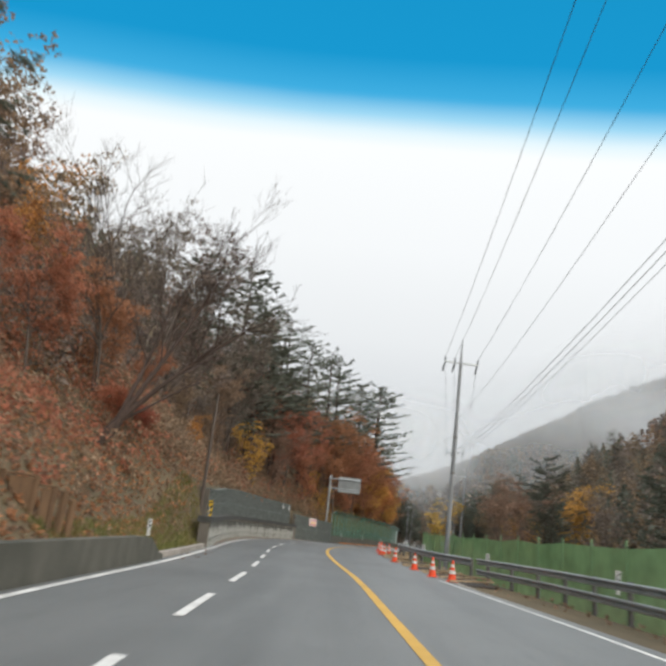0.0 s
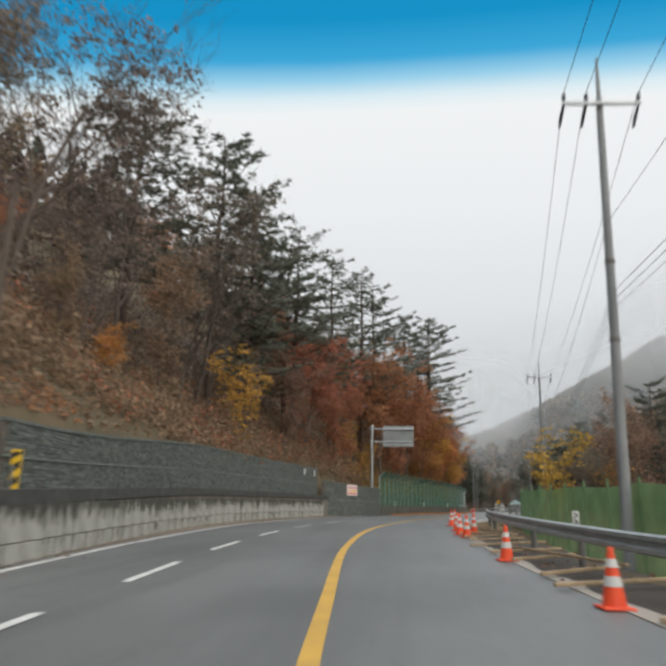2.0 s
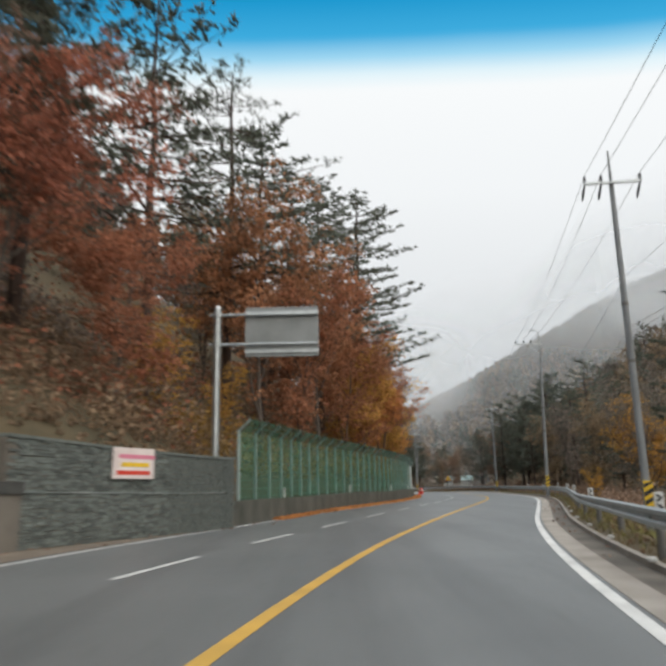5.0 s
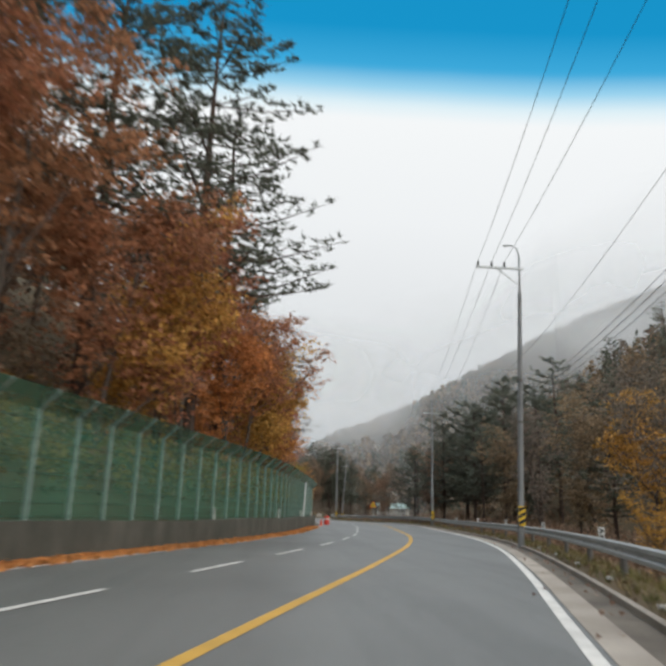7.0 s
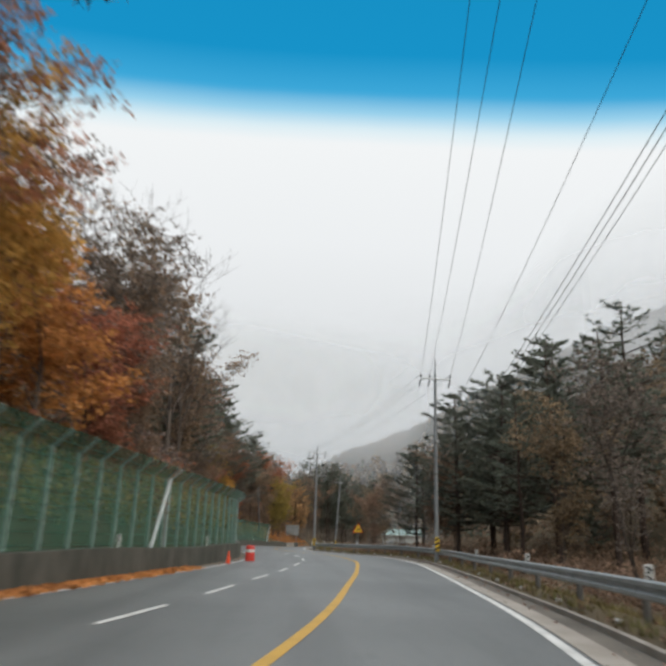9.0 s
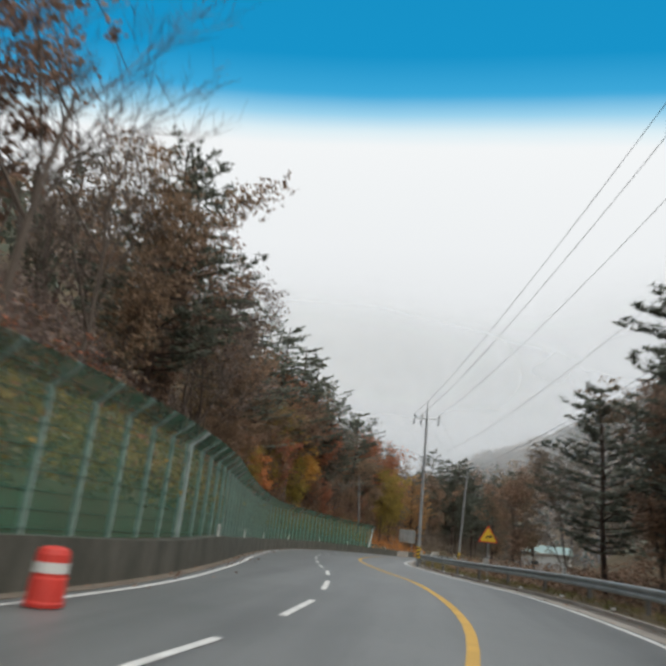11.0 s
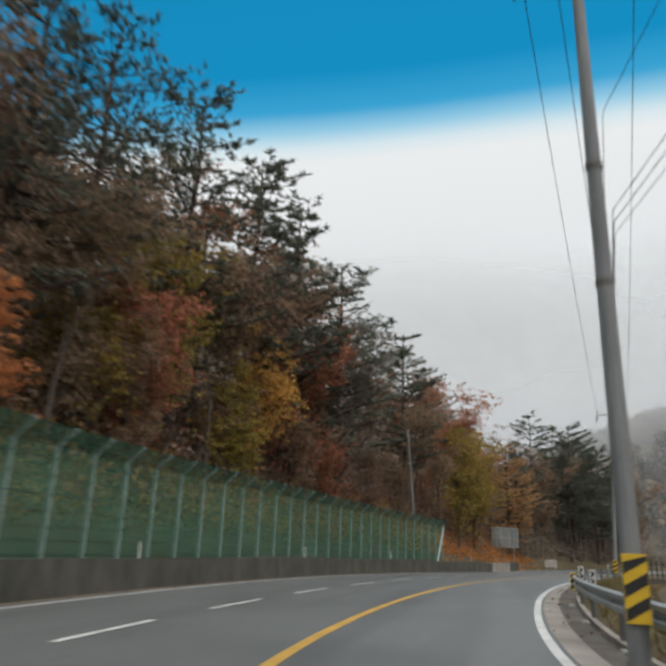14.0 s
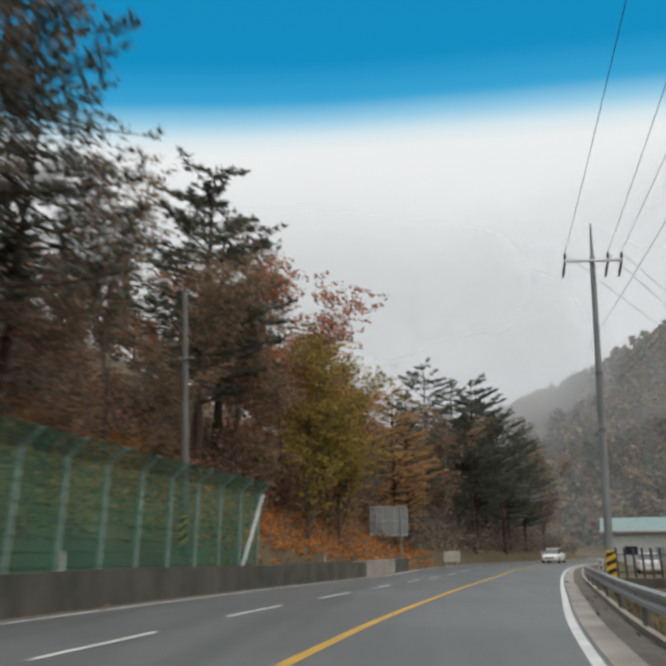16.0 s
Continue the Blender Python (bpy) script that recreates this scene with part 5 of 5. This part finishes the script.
# the same kinds with coarser crowns, for the woods further back
BACK = {
    "rust1": deciduous(31, 11, "rust", "broadleaf tree in rust-red autumn leaf on the slope", leaves=3600, size=0.2, levels=2, puff=0.6),
    "rust2": deciduous(32, 12.5, "rust", "tall broadleaf tree in rust-red autumn leaf", leaves=3600, size=0.21, levels=2, puff=0.6),
    "brown1": deciduous(33, 11, "brown", "broadleaf tree with withered brown leaves", leaves=3000, spread=0.6, size=0.19, levels=2, puff=0.6),
    "brown2": deciduous(34, 13, "grey", "tall broadleaf tree with thin withered leaves", leaves=2800, size=0.18, spread=0.65, levels=2, puff=0.6),
    "orange1": deciduous(35, 10, "orange", "broadleaf tree in bright orange autumn leaf", leaves=3400, size=0.2, levels=2, puff=0.6),
    "olive1": deciduous(38, 11, "olive", "broadleaf tree turning from green to yellow", leaves=3400, size=0.2, levels=2, puff=0.6),
    "bare1": bare_tree(39, 12, "bare grey tree without leaves on the slope", levels=3),
    "bare2": bare_tree(40, 10, "bare twiggy tree without leaves", levels=3),
    "pine1": pine(41, 17, "tall dark green pine on the slope", full=0.68, reach=0.23, tuft=4, blades=6, wide=0.075),
    "pine2": pine(42, 14, "dark green pine with layered limbs", full=0.78, reach=0.22, tuft=4, blades=6, wide=0.075),
}
leaning = leaning_tree(21, "large bare tree leaning out from the bank with dark forked limbs")
TALL = {"rust1": 11, "rust2": 12.5, "brown1": 11, "brown2": 13, "orange1": 10, "yellow1": 7, "red1": 6, "slim1": 13, "olive1": 11, "bare1": 12, "bare2": 10, "pine1": 17, "pine2": 14, "pine3": 20, "larch1": 11}
used = set()
rng = random.Random(77)
planted = []


def free(x, y, r):
    for a, b, c in planted:
        if (a - x) ** 2 + (b - y) ** 2 < (0.5 * (r + c)) ** 2:
            return False
    return True


def put(kind, x, y, scale=1.0, r=4.0, stock=T):
    planted.append((x, y, r))
    return plant(stock[kind], x, y, rng.uniform(0, 360), scale, used)


def put_top(kind, u, y, top):
    """Plants a tree whose tip is that far above the carriageway."""
    p = at(u, y)
    h = max(top - hill(u, y), 1.6)
    put(kind, p.x, p.y, h / TALL[kind], 2.6)


lp = at(-10.4, 27.5)
leaning.matrix_world = Matrix.Translation((lp.x, lp.y, ground_at(lp.x, lp.y)[0] - 0.3)) @ pose(0, 0, 0, 0, 0, 20)
planted.append((lp.x, lp.y, 3.0))
# trees that stand out: kind, offset from the yellow line, y, height of the tip over the road
for spec in (("bare1", -13, 36, 20), ("bare1", -13.5, 45, 23), ("bare2", -12.5, 52, 20), ("bare1", -12, 31, 15.5), ("brown2", -13.5, 49, 20.5), ("brown2", -14, 41, 19.5), ("brown2", -11.3, 46.5, 13.5), ("brown1", -10.8, 53, 11.5), ("bare1", -11.5, 57, 15.5), ("pine1", -15, 57, 25),
             ("pine1", -13, 64, 26.5), ("pine1", -13.5, 71, 26), ("pine3", -13, 79, 26), ("pine1", -12.5, 86, 25.5), ("pine3", -12.5, 94, 26.5), ("pine1", -13.5, 101, 27), ("pine3", -11.5, 107, 25), ("pine3", -9.5, 112, 26.2), ("pine1", -11.5, 123, 27.5), ("brown2", -12, 60, 18.5), ("pine2", -12, 67.5, 22), ("pine2", -12.2, 75, 22.5),
             ("yellow1", -8.7, 59.3, 9.3), ("red1", -10.2, 29.5, 6.6), ("red1", -9.6, 32, 6.2), ("rust1", -12.3, 31.5, 12.3), ("rust1", -13.5, 26.5, 12), ("brown1", -14, 17, 10), ("rust1", -12, 40, 10.5), ("orange1", -11, 48, 8), ("brown1", -10.4, 44, 9),
             ("yellow1", -10, 82.5, 8.0), ("yellow1", -9.5, 86.5, 6.5), ("rust2", -10.2, 74, 13), ("brown1", -9.8, 69, 10), ("rust1", -9.6, 79, 11),
             ("rust2", -9.2, 90, 15), ("rust1", -8.9, 94.5, 12), ("rust2", -9.3, 99, 15), ("rust1", -8.9, 103.5, 12), ("orange1", -8.8, 107.5, 10.5), ("rust2", -8.8, 109.5, 12), ("orange1", -8.7, 115.5, 10.5), ("rust2", -9.3, 120, 11.5), ("orange1", -8.8, 124, 10), ("orange1", -9.0, 128, 10.5), ("rust1", -9.2, 132, 10.0), ("brown1", -8.9, 137, 7.2), ("rust1", -9.3, 133.6, 7.6), ("brown2", -9.6, 135.5, 12), ("brown2", -11.5, 131, 15.5),
             ("brown1", -10.6, 140, 13.5), ("bare1", -11.8, 143, 19), ("brown1", -12.2, 147, 13.5), ("bare1", -11.8, 151.5, 18.5), ("bare2", -11.5, 156, 14.5), ("brown1", -11.8, 160, 14), ("pine2", -11.8, 165, 19), ("pine1", -12.2, 171, 21),
             ("orange1", -9.5, 191.2, 8.4), ("olive1", -9.4, 187.6, 7.6), ("brown1", -12.2, 180, 14.5), ("pine1", -11.5, 187, 20), ("brown1", -10.0, 196.5, 10), ("pine2", -11.5, 195, 20), ("olive1", -9.3, 208, 8.3), ("brown1", -9.0, 176, 7.5), ("brown1", -9.2, 182, 7.5), ("brown2", -10.8, 176.5, 15), ("brown1", -10.6, 184, 13.5), ("brown2", -11, 171.5, 15), ("brown1", -10.5, 193, 13), ("brown1", -11.2, 167, 13.5), ("brown1", -9.0, 199.5, 7.5), ("brown1", -9.0, 213.5, 7), ("rust1", -9.2, 217.5, 7.5), ("brown1", -9, 224, 7.5), ("brown1", -9.1, 229, 7), ("olive1", -11.2, 203, 13), ("rust1", -10.0, 200.5, 11.5), ("orange1", -9.8, 211, 10.5), ("olive1", -10.4, 197.8, 11), ("rust1", -10.6, 215, 13), ("rust2", -13.0, 219, 17), ("rust2", -13.5, 208, 18), ("brown1", -14.2, 222.5, 17), ("brown1", -16.5, 224, 19), ("pine1", -12.5, 200, 23), ("pine1", -11.5, 205.5, 23), ("pine1", -11, 211, 22.5), ("pine2", -10.8, 216, 22), ("pine2", -10.4, 222, 20.5), ("pine2", -12.2, 226, 18), ("pine2", -11.3, 236.3, 20), ("pine1", -12.8, 241, 20), ("brown1", -9.5, 208, 12), ("brown2", -9.4, 219, 13), ("slim1", -9.6, 232, 11.5), ("slim1", -10.4, 226.5, 13.5), ("slim1", -11.2, 221, 14), ("slim1", -9.8, 216.5, 11.5), ("slim1", -11.8, 213.5, 15), ("slim1", -10, 206.5, 12.5), ("slim1", -11.6, 230.5, 11.5), ("slim1", -12.6, 224, 12.5), ("slim1", -10.2, 237.5, 11), ("slim1", -11.8, 241, 12.5), ("slim1", -9.9, 196, 11.5), ("slim1", -11, 190, 13),
             ("rust1", -11.5, 247, 16.5), ("rust2", -12.6, 242, 15.5), ("olive1", -8.7, 243, 12.0), ("olive1", -9.0, 249.5, 11), ("brown1", -9.4, 238, 9), ("rust1", -10.4, 252, 14), ("larch1", -11.3, 258, 14.5), ("larch1", -8.9, 262, 14), ("larch1", -9.2, 267, 13), ("pine2", -10.5, 272, 16), ("pine2", -8.6, 288, 21), ("pine2", -9.6, 293, 21), ("pine2", -7.9, 284, 17), ("pine1", -10.8, 288.5, 21), ("pine2", -7.8, 294.5, 18), ("pine2", -10.8, 298, 20), ("pine2", -8.2, 303.5, 17), ("pine2", -8.6, 299, 19), ("pine1", -12, 283, 22), ("brown1", -9.5, 277, 13), ("pine2", -9, 306, 17), ("brown1", -9, 313, 14),
             ("pine2", 11, 155, 12.5), ("pine2", 13, 160, 14), ("pine2", 12, 166.5, 14), ("pine1", 9.8, 149, 10.5), ("pine2", 13.6, 153, 14.5), ("pine2", 9.6, 160.5, 11), ("pine1", 15.5, 157, 16.5), ("pine2", 18.5, 162, 18), ("pine1", 20.5, 155, 19), ("pine2", 10.2, 171, 10), ("pine2", 15.2, 167, 15.5), ("brown1", 9.6, 165, 7), ("brown1", 11.2, 146, 7.5), ("brown2", 13.2, 141, 9), ("pine2", 17.5, 108, 16.5), ("brown1", 12, 128, 7.5), ("brown2", 13.5, 117, 8.5), ("orange1", 15, 123, 9), ("pine2", 16.5, 133, 12), ("pine1", 16, 150, 15), ("pine2", 17, 171, 14), ("brown2", 10.5, 176, 6.5), ("brown1", 14, 172, 8.5), ("brown1", 12, 187, 6.5), ("brown1", 11, 205, 5.5), ("brown1", 9.5, 181, 5.5), ("pine2", 10.8, 207, 8.8), ("pine2", 12.8, 212, 10.2), ("pine1", 15, 183, 11),
             ("brown1", 13, 66, 5.5), ("yellow1", 7.0, 100, 2.0), ("orange1", 22, 116, 12), ("pine2", 17, 97, 9), ("pine2", 19, 106, 10), ("yellow1", 7.4, 53, 4.3), ("brown1", 14, 78, 7)):
    put_top(*spec)

# the wooded slope on the hill side
kinds_left = ["brown1"] * 5 + ["brown2"] * 4 + ["rust1"] * 3 + ["rust2"] * 3 + ["bare1"] * 2 + ["bare2"] + ["orange1"] + ["olive1"] + ["pine1"] * 2 + ["pine2"] * 2
tries = 0
left_count = 0
while left_count < 106 and tries < 6000:
    tries += 1
    y = rng.uniform(-18, 330)
    u = -rng.uniform(9.5, 30) if y > 28 else -rng.uniform(11.5, 36)
    p = at(u, y)
    if not free(p.x, p.y, 4.2):
        continue
    k = rng.choice(kinds_left)
    if 85 < y < 135 and u > -15 and rng.random() < 0.7:
        k = rng.choice(["rust1", "rust2", "rust1", "orange1"])
    if y > 138 and (k in ("rust1", "rust2", "orange1") or rng.random() < 0.35):
        k = rng.choice(["brown1", "brown1", "bare2", "brown2", "pine1", "bare1"])
    if y < 40 and k in ("rust1", "orange1"):
        k = "brown1"
    if y < 62 and k in ("rust2", "brown2"):
        k = rng.choice(["bare1", "pine2", "bare2"])
    if y > 138 and u > -13:
        continue
    put(k, p.x, p.y, rng.uniform(0.7, 1.0) * (0.72 if y < 62 and k.startswith("pine") else 1.0), 4.2, BACK)
    left_count += 1

# the valley side
kinds_right = ["brown1"] * 3 + ["brown2"] * 3 + ["bare1", "bare2", "rust1", "olive1"] + ["pine2"] * 5 + ["pine1"] * 2
right_count = tries = 0
while right_count < 62 and tries < 5000:
    tries += 1
    y = rng.uniform(40, 345)
    u = rng.uniform(17 if y < 130 else 9.5, 62)
    if y > 195 and u < 24:
        continue
    p = at(u, y)
    if not free(p.x, p.y, 5.0):
        continue
    put(rng.choice(kinds_right), p.x, p.y, rng.uniform(0.55, 0.9), 5.0, BACK)
    right_count += 1
for spare in [*T.values(), *BACK.values()]:
    if spare not in used:
        for ob in [*spare.children_recursive, spare]:
            bpy.data.objects.remove(ob)


def far_woods(name, count, u0, u1, y0, y1, seed, label, clumps=46, size=1.15):
    """Woods too far to count: trunks and clumped crowns in one mesh."""
    r = random.Random(seed)
    groups = {}
    for _ in range(count):
        y, u = r.uniform(y0, y1), r.uniform(u0, u1)
        if 0 < u < 24 and (y < 110 or 190 < y < 345):
            continue
        p = at(u, y)
        z = p.z + hill(u, y) + far_rise(p.x, y)
        kind = r.choice(("brown", "grey", "needle", "brown", "needle", "grey", "grey"))
        groups.setdefault(kind, []).append((Vector((p.x, y, z)), r.uniform(5.5, 10)))
    root = tagged(new(name), label, "woods", kind="stuff")
    for kind, items in groups.items():
        v, f = [], []
        for p, h in items:
            cs = []
            for _ in range(clumps):
                t = r.random()
                w = h * (0.34 * (1 - t) if kind == "needle" else 0.3 * math.sin(math.pi * min(0.97, 0.15 + t * 0.85)))
                a = r.uniform(0, 6.283)
                rr = w * math.sqrt(r.random())
                cs.append(p + Vector((rr * math.cos(a), rr * math.sin(a), h * (0.18 + 0.82 * t))))
            a, b = leaf_quads(r, cs, size, 0.4)
            k = len(v)
            v += a
            f += [tuple(i + k for i in q) for q in b]
        link_mesh("crowns", v, f, M_NEEDLE if kind == "needle" else LEAF[kind], root)


far_woods("far_woods", 1700, 62, 230, 20, 430, 3, "dense mixed autumn woods on the far valley side", 60, 0.75)
far_woods("slope_woods", 900, 19, 68, 20, 320, 6, "dense pine and brown woods at the foot of the far slope", 165, 0.35)
far_woods("upper_woods", 520, -75, -24, 0, 330, 4, "dense mixed autumn woods high on the slope", 90, 0.62)
far_woods("ridge_woods", 2500, -50, 200, 352, 560, 9, "misty mixed woods on the mountain that closes the valley", 44, 1.35)
far_woods("closing_woods", 620, -70, 70, 335, 460, 5, "dense mixed autumn woods closing the valley", 50, 0.9)


# ---- undergrowth and litter ----
def scatter(name, label, count, seed, y0, y1, u0, u1, height, size, material, category, clump=14, edge=0.9):
    """Low leafy clumps over the ground, in one mesh."""
    r = random.Random(seed)
    cs = []
    for _ in range(count):
        y, u = r.uniform(y0, y1), r.uniform(u0, u1)
        if u < 0 and u > wall_foot(y) - edge:
            continue
        p = at(u, y)
        z = p.z + hill(u, y)
        hh = height * r.uniform(0.4, 1.2)
        for _ in range(clump):
            a, rr = r.uniform(0, 6.283), r.uniform(0, 1.0) * hh * 0.8
            cs.append(Vector((p.x + rr * math.cos(a), y + rr * math.sin(a), z + 0.05 + r.uniform(0, 1) * hh)))
    v, f = leaf_quads(r, cs, size, 0.2)
    ob = link_mesh(name, v, f, material)
    tagged(ob, label, category, kind="stuff")


scatter("undergrowth", "brown withered undergrowth on the slope", 2100, 21, 28, 300, -20, -8.2, 1.5, 0.13, LEAF["brown"], "undergrowth", clump=36)
scatter("rusty_undergrowth", "rusty leafy undergrowth on the slope", 800, 22, 30, 240, -19, -8.2, 1.6, 0.12, LEAF["rust"], "undergrowth", clump=36)
scatter("green_undergrowth", "yellow-green weeds behind the fence", 1700, 23, 82, 235, -10.8, -7.7, 1.2, 0.12, LEAF["olive"], "undergrowth", clump=22)
scatter("bank_shrubs", "twiggy brown shrubs on the bank", 380, 27, -14, 38, -26, -8.0, 1.1, 0.11, LEAF["brown"], "shrubs", clump=40)
scatter("rusty_shrubs", "low rusty shrubs on the bank", 300, 46, -8, 36, -18, -8.4, 1.0, 0.1, LEAF["rust"], "shrubs", clump=46)
scatter("leaf_litter", "carpet of fallen brown leaves on the bank", 8000, 24, -6, 40, -19, -6.2, 0.12, 0.07, LEAF["brown"], "leaves", clump=7)
scatter("orange_leaf_litter", "fallen rust-red leaves on the bank", 9000, 25, -10, 40, -22, -6.8, 0.12, 0.075, LEAF["rust"], "leaves", clump=6)
scatter("verge_litter", "fallen brown leaves along the guardrail", 2200, 39, -6, 240, 4.75, 7.4, 0.05, 0.07, LEAF["brown"], "leaves", clump=3)
scatter("wall_top_shrubs", "dull brown shrubs above the stone wall", 900, 37, 32, 84, -17, -8.4, 1.3, 0.09, LEAF["brown"], "shrubs", clump=60)
scatter("end_thicket", "dark brown thicket under the trees past the fence", 760, 33, 262, 325, -17, -7.6, 2.8, 0.17, LEAF["grey"], "undergrowth", clump=50)
scatter("slope_brush", "dull brown brush over the upper slope", 900, 35, 26, 86, -27, -13, 1.9, 0.14, LEAF["grey"], "undergrowth", clump=44)
scatter("fence_brush", "dull brown brush under the trees above the fence", 1150, 44, 138, 240, -23, -10.5, 1.9, 0.15, LEAF["grey"], "undergrowth", clump=40)
scatter("slope_thicket", "dark brown brush under the trees past the fence", 200, 34, 236, 266, -17, -10.2, 2.0, 0.18, LEAF["brown"], "undergrowth", clump=44)
scatter("end_litter", "fallen orange leaves on the slope past the fence", 4600, 28, 228, 268, -15, -6.9, 0.12, 0.12, LEAF["orange"], "leaves", clump=6, edge=0.3)
scatter("slope_litter", "fallen leaves on the slope behind the fence", 13000, 29, 32, 230, -16, -7.0, 0.12, 0.1, LEAF["brown"], "leaves", clump=5)
scatter("valley_undergrowth", "brown scrub behind the guardrail", 2600, 26, 62, 200, 7.3, 26, 1.2, 0.13, LEAF["brown"], "undergrowth", clump=22)


# ---- mist ----
def mist_material(name, low, high, dens):
    m = bpy.data.materials.new(name)
    m.use_nodes = True
    n, l = m.node_tree.nodes, m.node_tree.links
    n.clear()
    out = n.new("ShaderNodeOutputMaterial")
    mix = n.new("ShaderNodeMixShader")
    tr = n.new("ShaderNodeBsdfTransparent")
    front = n.new("ShaderNodeBsdfDiffuse")
    back = n.new("ShaderNodeBsdfTranslucent")
    body = n.new("ShaderNodeMixShader")
    front.inputs[0].default_value = back.inputs[0].default_value = (0.90, 0.915, 0.93, 1)
    l.new(front.outputs[0], body.inputs[1])
    l.new(back.outputs[0], body.inputs[2])
    co = n.new("ShaderNodeTexCoord")
    sp = n.new("ShaderNodeSeparateXYZ")
    l.new(co.outputs["Object"], sp.inputs[0])
    nz = n.new("ShaderNodeTexNoise")
    nz.inputs["Scale"].default_value = 0.018
    nz.inputs["Detail"].default_value = 4
    l.new(co.outputs["Object"], nz.inputs["Vector"])
    sh = n.new("ShaderNodeMath")
    sh.operation = "MULTIPLY_ADD"
    sh.inputs[1].default_value = 30
    l.new(nz.outputs[0], sh.inputs[0])
    l.new(sp.outputs["Z"], sh.inputs[2])
    mr = n.new("ShaderNodeMapRange")
    mr.interpolation_type = "SMOOTHSTEP"
    mr.inputs[1].default_value, mr.inputs[2].default_value = low + 15, high + 15
    mr.inputs[3].default_value, mr.inputs[4].default_value = dens, 1.0
    l.new(sh.outputs[0], mr.inputs[0])
    # the layer thins out toward its upper rim and its ends
    uv = n.new("ShaderNodeSeparateXYZ")
    l.new(co.outputs["UV"], uv.inputs[0])
    last = mr.outputs[0]
    for axis, a, b in (("Y", 1.0, 0.62), ("X", 0.0, 0.12), ("X", 1.0, 0.88)):
        f = n.new("ShaderNodeMapRange")
        f.interpolation_type = "SMOOTHSTEP"
        f.inputs[1].default_value, f.inputs[2].default_value = a, b
        l.new(uv.outputs[axis], f.inputs[0])
        ml = n.new("ShaderNodeMath")
        ml.operation = "MULTIPLY"
        l.new(last, ml.inputs[0])
        l.new(f.outputs[0], ml.inputs[1])
        last = ml.outputs[0]
    l.new(last, mix.inputs[0])
    l.new(tr.outputs[0], mix.inputs[1])
    l.new(body.outputs[0], mix.inputs[2])
    l.new(mix.outputs[0], out.inputs[0])
    return m


def mist_sheet(pts, low, high, dens):
    """A hanging layer of cloud: places in plan with the height of its rim."""
    v, f = [], []
    for x, y, top in pts:
        v += [(x, y, -10), (x, y, top)]
    n = len(pts) - 1
    for i in range(n):
        f.append((2 * i, 2 * i + 2, 2 * i + 3, 2 * i + 1))
    ob = link_mesh("mist", v, f, mist_material("valley_mist", low, high, dens))
    lay = ob.data.uv_layers.new(name="rim")
    for loop in ob.data.loops:
        lay.data[loop.index].uv = (loop.vertex_index // 2 / n, loop.vertex_index % 2)
    ob.visible_shadow = False
    tagged(ob, "low cloud drifting over the valley", "mist", kind="structure")


mist_sheet([(-260, 345, 95), (-100, 345, 95), (0, 345, 92), (60, 343, 80)], 28, 80, 0.04)
mist_sheet([(-260, 410, 120), (-100, 410, 120), (10, 410, 110), (90, 410, 100)], 24, 90, 0.16)
mist_sheet([(10, 397, 98), (70, 395, 116), (120, 392, 130), (180, 388, 145), (280, 380, 165)], 76, 140, 0.12)
mist_sheet([(24, 324, 66), (60, 319, 76), (110, 313, 92), (180, 302, 108)], 36, 90, 0.13)
mist_sheet([(80, 380, 90), (112, 310, 120), (124, 250, 112), (130, 190, 118), (128, 100, 118), (120, 0, 112), (116, -60, 105)], 55, 125, 0.05)
